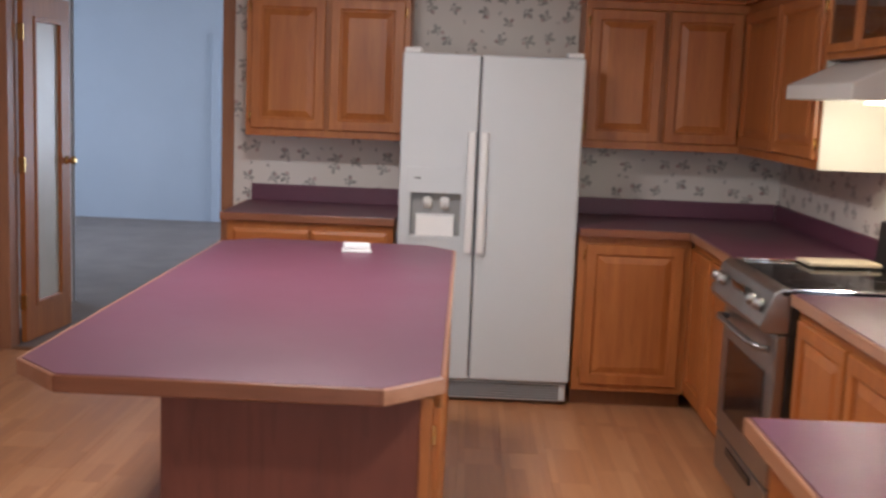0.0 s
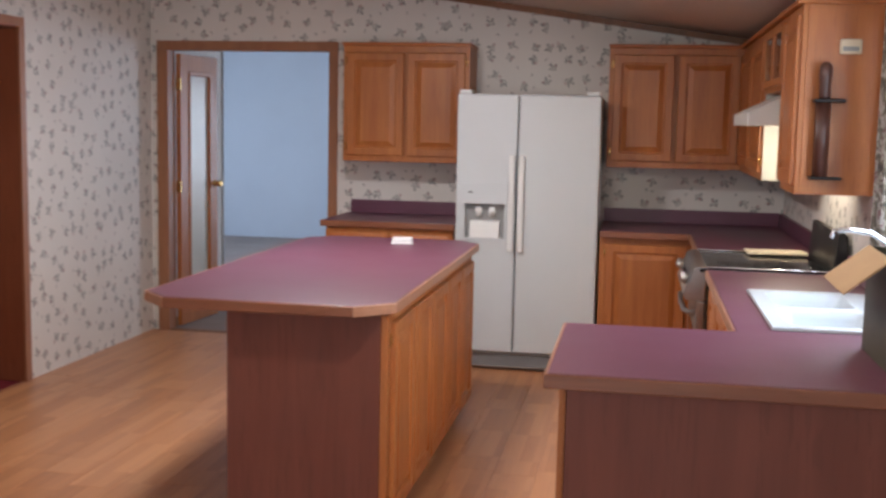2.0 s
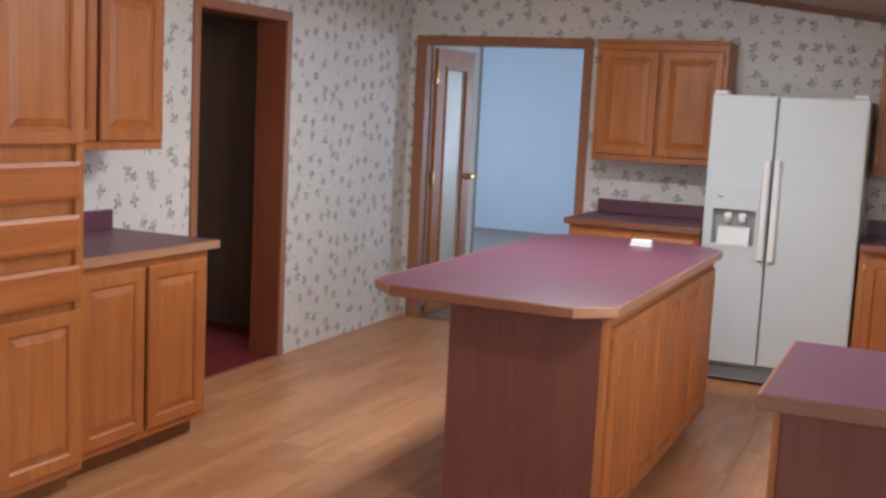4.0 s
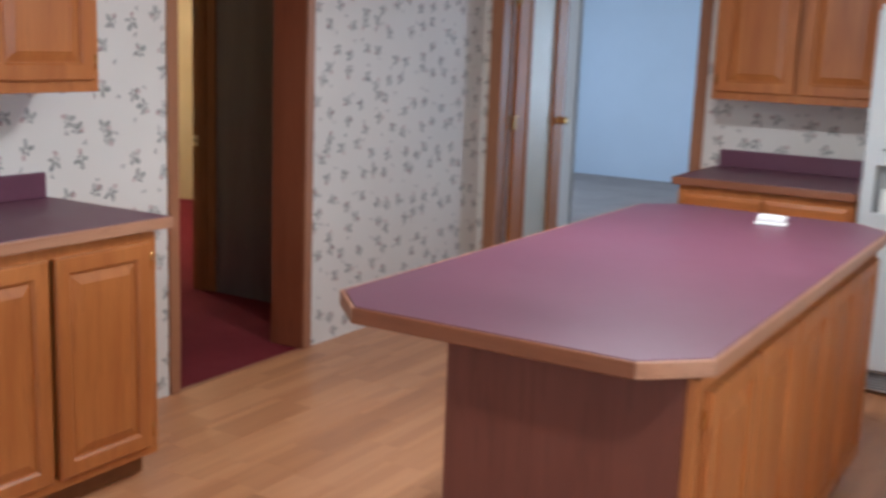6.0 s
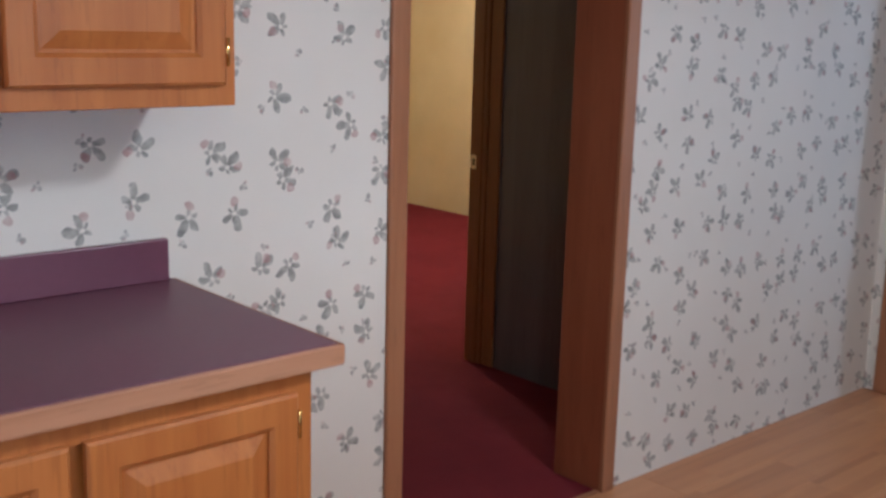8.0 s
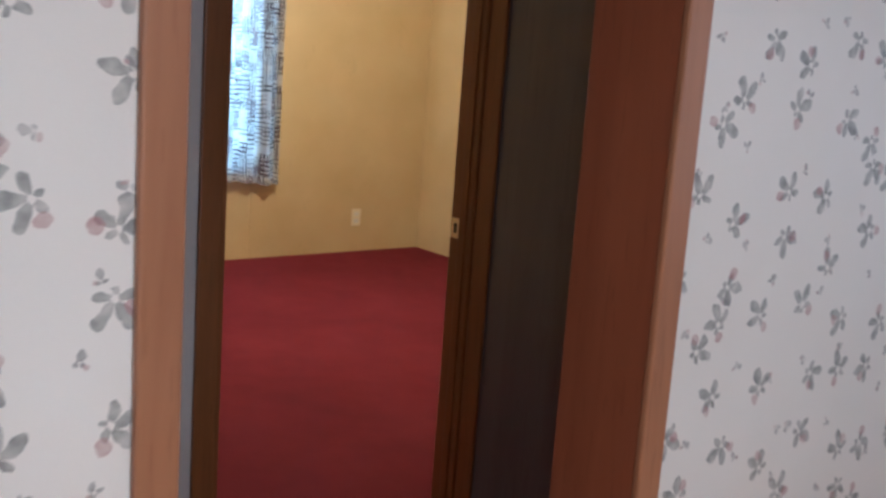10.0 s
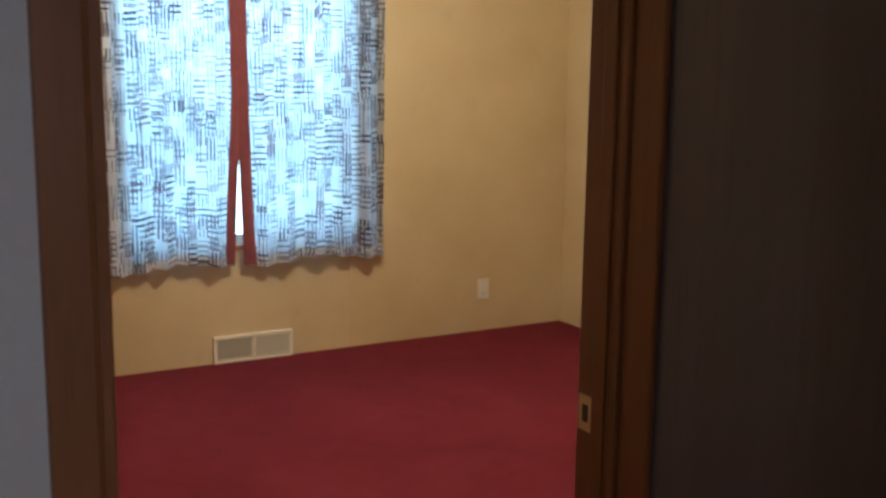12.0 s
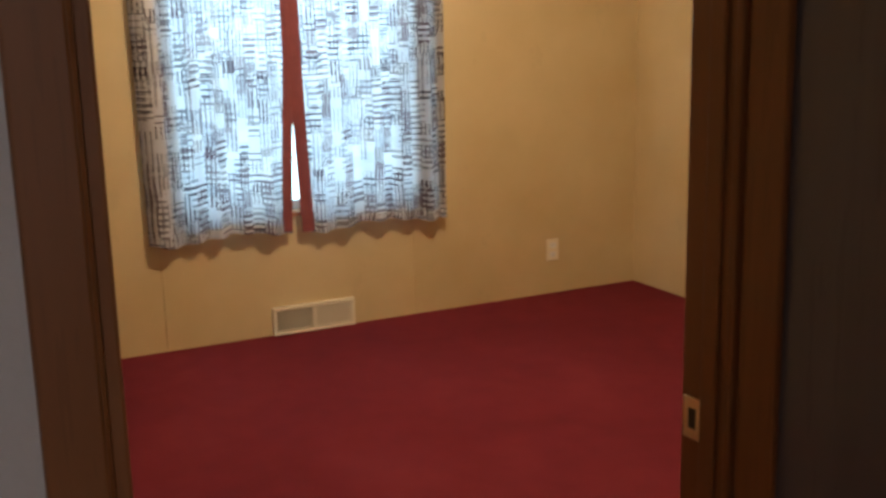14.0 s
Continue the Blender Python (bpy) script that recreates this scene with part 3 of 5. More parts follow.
def window(name, at, rz, w, z0, z1, label, material, depth=0.14, muntins=1):
    """Built facing -y in its own frame: the room is at y < 0."""
    ob = thing(name, at, label, "window", kind="structure", rz=rz)
    h = w / 2
    fr = part("window_frame", frame_ring(bmesh.new(), -h, h, z0, z1, (0.045,) * 4, 0.03, 0.10), WHITE, ob)
    mid = (z0 + z1) / 2
    part("meeting_rail", one(-h + 0.045, h - 0.045, 0.045, 0.085, mid - 0.02, mid + 0.02, bevel=0.004), WHITE, fr)
    for a, b in ((z0 + 0.045, mid - 0.02), (mid + 0.02, z1 - 0.045)):
        g = part("pane", one(-h + 0.045, h - 0.045, 0.062, 0.067, a, b), GLASS, ob)
        g.visible_shadow = False
    part("window_sill", one(-h - 0.03, h + 0.03, -0.02, 0.035, z0 - 0.022, z0 - 0.001, bevel=0.004), material, ob)
    for a, b in ((-h - 0.05, -h), (h, h + 0.05)):
        part("casing", one(a, b, -0.014, 0.0, z0 - 0.02, z1 + 0.05, bevel=0.003), material, ob)
    part("casing", one(-h, h, -0.014, 0.0, z1, z1 + 0.05, bevel=0.003), material, ob)
    return ob


window("window_1", (XW, 0.27, 0), 90, 1.18, 0.58, 1.98, "unseen white vinyl sash window added to light the blue room behind curtains", CASING)
window("window_2", (XR, -2.85, 0), -90, 0.90, 1.10, 2.02, "unseen white vinyl sash window added to light the blue room over the sink", CASING)
window("window_3", (XR, -6.3, 0), -90, 1.6, 0.80, 2.0, "unseen white vinyl sash window added to light the blue room in the dining end", CASING)
window("window_4", (0.3, YF, 0), 180, 3.0, 0.05, 2.05, "wide glazed patio door", CASING)
# Unseen windows added where the blue room's fill lights stand.
window("window_6", (1.40, 6.25, 0), -90, 1.3, 0.6, 2.0, "unseen white vinyl sash window added to light the blue room", CASING)
window("window_5", (-5.5, 4.4, 0), 90, 1.8, 0.6, 2.0, "unseen white vinyl sash window added to light the blue room", CASING)

# ---- cabinets ----


def loft(bm, x0, x1, z0, z1, rings, close=True):
    """Nested rectangles facing -y: (inset, y) pairs, joined in order; the last is capped."""
    loops = []
    for inset, y in rings:
        a, b, c, d = x0 + inset, x1 - inset, z0 + inset, z1 - inset
        loops.append([bm.verts.new(p) for p in ((a, y, c), (b, y, c), (b, y, d), (a, y, d))])
    for p, q in zip(loops, loops[1:]):
        for i in range(4):
            bm.faces.new((p[i], p[(i + 1) % 4], q[(i + 1) % 4], q[i]))
    if close:
        bm.faces.new(loops[-1])
    return bm


def panel_door(parent, x0, x1, z0, z1, hinge="", y=0.0, name="door"):
    """A raised-panel oak door on the face frame."""
    s = 0.058
    bm = bmesh.new()
    loft(bm, x0, x1, z0, z1, [(0, y - 0.001), (0, y - 0.014), (0.005, y - 0.019), (s - 0.008, y - 0.019), (s, y - 0.011), (s, y - 0.004)], False)
    d = part(name, bm, OAK, parent)
    bm = bmesh.new()
    loft(bm, x0 + s, x1 - s, z0 + s, z1 - s, [(0, y - 0.006), (0.006, y - 0.006), (0.034, y - 0.0165), (0.037, y - 0.0175)])
    part("panel", bm, OAK, d)
    for side in hinge:
        hx = x0 - 0.006 if side == "l" else x1 + 0.006
        for hz in (z0 + 0.06, z1 - 0.06):
            bm = one(hx - 0.007, hx + 0.007, y - 0.007, y - 0.0005, hz - 0.022, hz + 0.022, bevel=0.002)
            tube(bm, [(hx, y - 0.010, hz - 0.026), (hx, y - 0.010, hz + 0.026)], 0.004, 8)
            part("hinge", bm, BRASS, d, "small brass hinge")
    return d


def drawer(parent, x0, x1, z0, z1, y=0.0):
    bm = bmesh.new()
    loft(bm, x0, x1, z0, z1, [(0, y - 0.001), (0, y - 0.012), (0.016, y - 0.019), (0.022, y - 0.019)])
    return part("drawer", bm, OAK_X, parent)


def carcass(parent, w, d, z0, z1, toe=0.0, hollow=False):
    bm = bmesh.new()
    if hollow:
        box(bm, 0.001, 0.018, 0.02, d, z0 + toe, z1)
        box(bm, w - 0.018, w - 0.001, 0.02, d, z0 + toe, z1)
        box(bm, 0.018, w - 0.018, d - 0.012, d, z0 + toe, z1)
        box(bm, 0.018, w - 0.018, 0.02, d - 0.012, z0 + toe, z0 + toe + 0.018)
    else:
        box(bm, 0.001, w - 0.001, 0.02, d, z0 + toe, z1, bevel=0.002)
    part("body", bm, OAK, parent)
    bm = bmesh.new()
    frame_ring(bm, 0.0, w, z0 + toe, z1, (0.042, 0.042, 0.042, 0.042), 0.0, 0.0195)
    part("face_frame", bm, OAK, parent)
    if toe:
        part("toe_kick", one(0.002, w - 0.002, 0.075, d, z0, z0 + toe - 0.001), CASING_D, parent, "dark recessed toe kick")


def base_cabinet(at, rz, w, d, doors, label, drawers=0, top=0.875, hinge=True, hollow=False):
    ob = thing("base_cabinet", at, label, "cabinet", "base cabinets", rz=rz)
    carcass(ob, w, d, 0, top, 0.09, hollow)
    lo, hi = 0.125, top - 0.035
    if drawers:
        drawer_h = 0.135
        n = drawers
        step = (w - 0.05) / n
        for i in range(n):
            drawer(ob, 0.025 + i * step + 0.008, 0.025 + (i + 1) * step - 0.008, hi - drawer_h, hi)
        hi -= drawer_h + 0.03
    if doors:
        step = (w - 0.05) / doors
        for i in range(doors):
            side = ("l" if i % 2 == 0 else "r") if hinge else ""
            panel_door(ob, 0.025 + i * step + 0.013, 0.025 + (i + 1) * step - 0.013, lo, hi, side)
    return ob


def wall_cabinet(at, rz, w, d, z0, z1, doors, label, hinge=True):
    ob = thing("wall_cabinet", at, label, "cabinet", "wall cabinets", rz=rz)
    carcass(ob, w, d, z0, z1)
    step = (w - 0.03) / max(doors, 1)
    for i in range(doors):
        side = ("l" if i % 2 == 0 else "r") if hinge else ""
        panel_door(ob, 0.015 + i * step + 0.012, 0.015 + (i + 1) * step - 0.012, z0 + 0.04, z1 - 0.045, side)
    part("crown", one(-0.006, w + 0.006, -0.024, d, z1 + 0.0005, z1 + 0.022, bevel=0.006), OAK_X, ob)
    return ob


def worktop(name, outline, z, inner, label, nosing, splash=()):
    """A laminate slab with an oak nosing round its free edges."""
    ob = thing(name, (outline[0][0], outline[0][1], 0), label, "worktop")
    o = Vector((outline[0][0], outline[0][1]))
    loc = lambda pts: [(x - o.x, y - o.y) for x, y in pts]  # noqa: E731
    part("top", prism(bmesh.new(), loc(inner), z - 0.034, z, 0.0015), LAMINATE, ob)
    for pts, mat in nosing:
        bm = bmesh.new()
        prism(bm, loc(pts), z - 0.040, z - 0.001, 0.004)
        part("nosing", bm, mat, ob, "oak edge strip")
    for x0, x1, y0, y1 in splash:
        part("backsplash", one(x0 - o.x, x1 - o.x, y0 - o.y, y1 - o.y, z + 0.0005, z + 0.092, bevel=0.003), LAMINATE, ob)
    return ob


N = 0.011
# back wall, beside the double doorway
base_cabinet((-0.86, 0.065, 0), 0, 0.84, 0.63, 2, "golden oak base cabinet beside the refrigerator", 2)
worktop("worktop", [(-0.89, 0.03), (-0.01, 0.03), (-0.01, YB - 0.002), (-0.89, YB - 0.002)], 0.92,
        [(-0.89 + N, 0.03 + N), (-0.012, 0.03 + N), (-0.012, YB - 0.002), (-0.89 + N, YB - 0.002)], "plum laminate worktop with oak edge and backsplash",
        [([(-0.89, 0.03), (-0.012, 0.03), (-0.012, 0.03 + N - 0.0005), (-0.89 + N, 0.03 + N - 0.0005)], NOSING_X_SHADED),
         ([(-0.89, 0.03), (-0.89 + N - 0.0005, 0.03 + N), (-0.89 + N - 0.0005, YB - 0.002), (-0.89, YB - 0.002)], NOSING_Y_LIT)],
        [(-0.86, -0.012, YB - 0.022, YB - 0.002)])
wall_cabinet((-0.838, 0.385, 0), 0, 0.85, 0.323, 1.292, 2.055, 2, "golden oak wall cabinet with two raised-panel doors")

# back wall, right of the refrigerator, and the corner
base_cabinet((0.905, 0.03, 0), 0, 0.565, 0.66, 1, "golden oak base cabinet with one raised-panel door")
wall_cabinet((0.915, 0.385, 0), 0, 0.84, 0.323, 1.297, 2.055, 2, "golden oak wall cabinet with two raised-panel doors")
# the right-hand run
base_cabinet((1.475, 0.03, 0), -90, 0.955, 0.585, 2, "golden oak corner base cabinet beside the range", hinge=False)
base_cabinet((1.475, -1.715, 0), -90, 1.50, 0.585, 3, "golden oak base cabinet under the sink", hinge=False, hollow=True)
Y0, Y1 = -0.93, -1.71
worktop("worktop", [(0.90, -0.035), (1.44, -0.035), (1.44, Y0), (XR - 0.002, Y0), (XR - 0.002, YB - 0.002), (0.90, YB - 0.002)], 0.92,
        [(0.902, -0.035 + N), (1.44 + N, -0.035 + N), (1.44 + N, Y0 + 0.001), (XR - 0.002, Y0 + 0.001), (XR - 0.002, YB - 0.002), (0.902, YB - 0.002)],
        "plum laminate corner worktop with oak edge and backsplash",
        [([(0.902, -0.035), (1.44, -0.035), (1.44 + N, -0.035 + N - 0.0005), (0.902, -0.035 + N - 0.0005)], NOSING_X_SHADED),
         ([(1.44, -0.036), (1.44 + N - 0.0005, -0.035 + N), (1.44 + N - 0.0005, Y0 + 0.001), (1.44, Y0 + 0.001)], NOSING_Y_LIT)],
        [(0.902, XR - 0.023, YB - 0.022, YB - 0.002), (XR - 0.022, XR - 0.002, Y0 + 0.001, YB - 0.023)])
# peninsula and sink run: one slab with the sink's cut-out
SX0, SX1, SY0, SY1 = 1.585, 1.985, -3.165, -2.355
ob = thing("worktop", (1.44, -3.22, 0), "plum laminate peninsula worktop with oak edge", "worktop")


def sub(bm, x0, x1, y0, y1, z0, z1, **kw):
    return box(bm, x0 - 1.44, x1 - 1.44, y0 + 3.22, y1 + 3.22, z0, z1, **kw)


xs = (0.905 + N, 1.44 + N, SX0, SX1, XR - 0.002)
ys = (-3.985 + N, -3.22 - N, SY0, SY1, Y1 - 0.001)
bm = bmesh.new()
vs = {(i, j): bm.verts.new((x - 1.44, y + 3.22, 0.886)) for i, x in enumerate(xs) for j, y in enumerate(ys)}
for i in range(4):
    for j in range(4):
        if not (i == 0 and j > 0) and not (i == 2 and j == 2):
            bm.faces.new((vs[i, j], vs[i + 1, j], vs[i + 1, j + 1], vs[i, j + 1]))
grown = bmesh.ops.extrude_face_region(bm, geom=list(bm.faces))["geom"]
bmesh.ops.translate(bm, vec=(0, 0, 0.034), verts=[g for g in grown if isinstance(g, bmesh.types.BMVert)])
bmesh.ops.delete(bm, geom=[v for v in bm.verts if not v.link_faces], context="VERTS")
part("top", bm, LAMINATE, ob)
for pts, mat in (([(1.44, -3.22), (1.44 + N - 0.0005, -3.22), (1.44 + N - 0.0005, Y1 - 0.001), (1.44, Y1 - 0.001)], NOSING_Y_LIT),
                 ([(0.905, -3.22), (0.905 + N, -3.2205 - N + 0.001), (1.44 + N, -3.2205 - N + 0.001), (1.44 + N, -3.22)], NOSING_X_SHADED),
                 ([(0.905, -3.985), (0.905 + N - 0.0005, -3.985 + N), (0.905 + N - 0.0005, -3.22 - N), (0.905, -3.22)], NOSING_Y_LIT),
                 ([(0.905, -3.985), (XR - 0.002, -3.985), (XR - 0.002, -3.985 + N - 0.0005), (0.905 + N, -3.985 + N - 0.0005)], NOSING_X_SHADED)):
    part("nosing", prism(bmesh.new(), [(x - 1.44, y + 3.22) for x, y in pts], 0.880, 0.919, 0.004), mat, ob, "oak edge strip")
part("backsplash", sub(bmesh.new(), XR - 0.022, XR - 0.002, -3.98, Y1 - 0.001, 0.9205, 1.012, bevel=0.003), LAMINATE, ob)
pen = thing("peninsula_base", (0.95, -3.93, 0), "peninsula base with dark woodgrain back panel", "cabinet")
part("back_panel", one(0.012, XR - 0.952, 0.0, 0.016, 0.0, 0.875, bevel=0.002), VINYL, pen, "dark woodgrain panel")
part("end_panel", one(0.0, 0.011, -0.004, 0.66, 0.0, 0.875, bevel=0.002), OAK, pen)
part("body", one(0.012, XR - 0.952, 0.017, 0.64, 0.0, 0.87), OAK, pen)
part("corner_strip", one(-0.006, 0.006, -0.010, -0.0045, 0.0, 0.87, bevel=0.001), OAK, pen)

# sink
sink = thing("kitchen_sink", ((SX0 + SX1) / 2, (SY0 + SY1) / 2, 0.92), "white enamel double-bowl drop-in sink", "sink")
hx, hy = (SX1 - SX0) / 2, (SY1 - SY0) / 2


def bowl(bm, x0, x1, y0, y1, depth):
    r = [(0.0, 0.0119, 0.002), (0.002, 0.0117, 0.05), (0.008, 0.006, 0.05), (0.018, -0.02, 0.05), (0.035, -depth + 0.03, 0.05), (0.07, -depth, 0.05)]
    loops = []
    for inset, z, q in r:
        a, b, c, d = x0 + inset, x1 - inset, y0 + inset, y1 - inset
        ring = []
        for cx, cy, a0 in ((b - q, d - q, 0), (a + q, d - q, 90), (a + q, c + q, 180), (b - q, c + q, 270)):
            ring += [bm.verts.new((cx + q * math.cos(radians(a0 + k * 22.5)), cy + q * math.sin(radians(a0 + k * 22.5)), z)) for k in range(5)]
        loops.append(ring)
    for p, q2 in zip(loops, loops[1:]):
        for i in range(20):
            bm.faces.new((p[i], p[(i + 1) % 20], q2[(i + 1) % 20], q2[i])).smooth = True
    bm.faces.new(loops[-1])
    return bm


bx0, bx1 = -hx + 0.035, hx - 0.075
rx = (-hx - 0.02, bx0, bx1, hx + 0.02)
ry = (-hy - 0.02, -hy + 0.03, -0.014, 0.014, hy - 0.03, hy + 0.02)
bm = bmesh.new()
vs = {(i, j): bm.verts.new((x, y, 0.001)) for i, x in enumerate(rx) for j, y in enumerate(ry)}
for i in range(3):
    for j in range(5):
        if not (i == 1 and j in (1, 3)):
            bm.faces.new((vs[i, j], vs[i + 1, j], vs[i + 1, j + 1], vs[i, j + 1]))
grown = bmesh.ops.extrude_face_region(bm, geom=list(bm.faces))["geom"]
bmesh.ops.translate(bm, vec=(0, 0, 0.011), verts=[g for g in grown if isinstance(g, bmesh.types.BMVert)])
outer = [e for e in bm.edges if all(abs(abs(v.co.x) - hx - 0.02) < 1e-5 or abs(abs(v.co.y) - hy - 0.02) < 1e-5 for v in e.verts) and all(v.co.z > 0.01 for v in e.verts) and len({f.normal.z > 0.5 for f in e.link_faces}) == 2]
bmesh.ops.bevel(bm, geom=outer, offset=0.005, segments=3, affect="EDGES", profile=0.5)
part("rim", bm, ENAMEL, sink)
for a, b in ((-hy + 0.03, -0.014), (0.014, hy - 0.03)):
    bo = part("bowl", bowl(bmesh.new(), bx0, bx1, a, b, 0.16), ENAMEL, sink)
    cx, cy = (bx0 + bx1) / 2, (a + b) / 2
    part("drain", tube(bmesh.new(), [(cx, cy, -0.159), (cx, cy, -0.154)], 0.04, 16), STEEL, bo, "steel drain")

# faucet
fau = thing("faucet", (2.02, -2.76, 0.931), "chrome swing-spout kitchen faucet", "faucet")
part("base_plate", one(-0.025, 0.025, -0.10, 0.10, 0.001, 0.016, bevel=0.006), CHROME, fau)
part("spout", tube(bmesh.new(), [(0, 0, 0.01), (0, 0, 0.16), (-0.025, 0.0, 0.235), (-0.09, -0.004, 0.275), (-0.17, -0.008, 0.285), (-0.215, -0.01, 0.278), (-0.222, -0.01, 0.255)], 0.0095, 12), CHROME, fau)
for s in (-0.085, 0.085):
    bm = tube(bmesh.new(), [(0, s, 0.012), (0, s, 0.04), (0, s, 0.06), (0, s, 0.072)], [0.018, 0.02, 0.024, 0.016], 12)
    tube(bm, [(0, s, 0.062), (-0.03, s * 1.25, 0.075), (-0.055, s * 1.4, 0.08)], 0.006, 8)
    part("handle", bm, CHROME, fau)

# ---- island ----
z = 0.92
isl = thing("kitchen_island", (0.02, -2.06, 0), "kitchen island with oak doors and dark woodgrain end panel", "island")
part("end_panel", one(-0.345, 0.228, -0.975, -0.960, 0.0, 0.874, bevel=0.002), VINYL, isl, "dark woodgrain end panel")
part("body", one(-0.345, 0.235, -0.959, 0.985, 0.09, 0.874), VINYL, isl)
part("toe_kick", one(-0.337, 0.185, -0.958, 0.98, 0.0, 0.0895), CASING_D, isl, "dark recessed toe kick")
bm = bmesh.new()
box(bm, 0.229, 0.255, -0.973, -0.925, 0.0, 0.874, bevel=0.002)
box(bm, 0.236, 0.255, 0.94, 0.985, 0.09, 0.874, bevel=0.002)
box(bm, 0.236, 0.254, -0.925, 0.94, 0.83, 0.874, bevel=0.002)
box(bm, 0.236, 0.254, -0.925, 0.94, 0.09, 0.13, bevel=0.002)
for yy in (-0.195, 0.185):
    box(bm, 0.236, 0.254, yy - 0.02, yy + 0.02, 0.13, 0.83, bevel=0.002)
part("face_frame", bm, OAK, isl)
TURN90 = Matrix(((0, -1, 0, 0), (1, 0, 0, 0), (0, 0, 1, 0), (0, 0, 0, 1)))


def island_door(y0, y1):
    s, zb_, zt = 0.055, 0.118, 0.842
    bm = loft(bmesh.new(), y0, y1, zb_, zt, [(0, -0.256), (0, -0.270), (0.005, -0.275), (s - 0.008, -0.275), (s, -0.267), (s, -0.260)], False)
    bm.transform(TURN90)
    d = part("door", bm, OAK, isl)
    bm = loft(bmesh.new(), y0 + s, y1 - s, zb_ + s, zt - s, [(0, -0.262), (0.006, -0.262), (0.034, -0.2725), (0.037, -0.2735)])
    bm.transform(TURN90)
    part("panel", bm, OAK, d)
    for hz in (0.18, 0.78):
        part("hinge", one(0.256, 0.264, y0 - 0.012, y0 - 0.001, hz - 0.022, hz + 0.022, bevel=0.002), BRASS, d, "small brass hinge")


for i in range(5):
    step = 1.885 / 5
    island_door(-0.940 + i * step + 0.009, -0.940 + (i + 1) * step - 0.009)
IX0, IX1, IY0, IY1, CH = -0.655, 0.302, -3.14, -0.875, 0.128


def octagon(g):
    a, b, c, d, k = IX0 + g, IX1 - g, IY0 + g, IY1 - g, CH - 0.585 * g
    return [(a + k, c), (b - k, c), (b, c + k), (b, d - k), (b - k, d), (a + k, d), (a, d - k), (a, c + k)]


out, inn, inn2 = octagon(0), octagon(N), octagon(N - 0.0005)
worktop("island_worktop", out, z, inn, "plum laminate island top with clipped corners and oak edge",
        [([out[i], out[(i + 1) % 8], inn2[(i + 1) % 8], inn2[i]], NOSING_X_SHADED if i % 4 == 0 else NOSING_Y_LIT) for i in range(8)])
dish = thing("butter_dish", (-0.085, -1.155, 0.9205), "small white covered dish on the island", "dish", rz=6)
part("tray", one(-0.058, 0.058, -0.034, 0.034, 0.0, 0.010, bevel=0.004), WHITE, dish)
part("cover", one(-0.052, 0.052, -0.029, 0.029, 0.0105, 0.034, bevel=0.008, seg=3), WHITE, dish)

# ---- cabinets on the marriage wall ----
base_cabinet((-1.765, -3.43, 0), 90, 0.875, 0.59, 2, "golden oak base cabinet with two raised-panel doors")
worktop("worktop", [(-1.73, -3.428), (-1.73, -2.505), (XL + 0.002, -2.505), (XL + 0.002, -3.428)], 0.92,
        [(-1.73 - N, -3.428), (-1.73 - N, -2.505 - N), (XL + 0.002, -2.505 - N), (XL + 0.002, -3.428)], "plum laminate worktop with oak edge and backsplash",
        [([(-1.73, -3.428), (-1.73, -2.505), (-1.73 - N + 0.0005, -2.505 - N), (-1.73 - N + 0.0005, -3.428)], NOSING_Y_LIT),
         ([(-1.73, -2.505), (XL + 0.002, -2.505), (XL + 0.002, -2.505 - N + 0.0005), (-1.73 - N, -2.505 - N + 0.0005)], NOSING_X_SHADED)],
        [(XL + 0.002, XL + 0.022, -3.428, -2.53)])
wall_cabinet((-2.05, -3.428, 0), 90, 0.895, 0.308, 1.318, 2.08, 2, "golden oak wall cabinet over a worktop")
pan = thing("pantry_cabinet", (-1.70, -4.33, 0), "tall golden oak pantry with drawers", "cabinet", rz=90)
carcass(pan, 0.898, 0.655, 0, 2.12, 0.09)
for a, b in ((0.03, 0.44), (0.458, 0.868)):
    panel_door(pan, a, b, 1.37, 2.08)
for z0_, z1_ in ((0.775, 0.912), (0.972, 1.105), (1.165, 1.305)):
    drawer(pan, 0.03, 0.868, z0_, z1_)
for a, b in ((0.03, 0.44), (0.458, 0.868)):
    panel_door(pan, a, b, 0.125, 0.738)
part("crown", one(-0.006, 0.904, -0.024, 0.655, 2.1205, 2.142, bevel=0.006), OAK_X, pan)

# ---- wall cabinets on the outer wall ----
corner = wall_cabinet((1.745, 0.375, 0), -90, 1.285, 0.322, 1.297, 2.055, 2, "golden oak corner wall cabinet")
part("end_panel", one(1.2855, 1.289, 0.004, 0.322, 1.297, 2.055), CREAM, corner, "cream end panel beside the hood")

# ceiling lights over the island and beside the peninsula
for lx, ly, ltext in ((-0.25, -1.85, "square white ceiling light over the island"), (0.48, -3.85, "square white ceiling light beside the peninsula")):
    fx = thing("ceiling_light", (lx, ly, ceiling_at(lx) - 0.030), ltext, "ceiling light")
    part("housing", one(-0.17, 0.17, -0.17, 0.17, -0.055, 0.008, bevel=0.010), WHITE, fx)

# ---- refrigerator ----
fr = thing("refrigerator", (0.445, 0.0, 0), "white side-by-side refrigerator with ice dispenser", "refrigerator")
part("body", one(-0.437, 0.437, 0.066, 0.70, 0.02, 1.735, bevel=0.006), FRIDGE, fr)
part("gasket", one(-0.43, 0.43, 0.055, 0.0655, 0.13, 1.73), GASKET, fr, "dark door gasket")
SP = -0.062


def slab(x0, x1):
    return one(x0, x1, 0.0, 0.055, 0.125, 1.74, bevel=0.012, seg=3)


fz = bmesh.new()
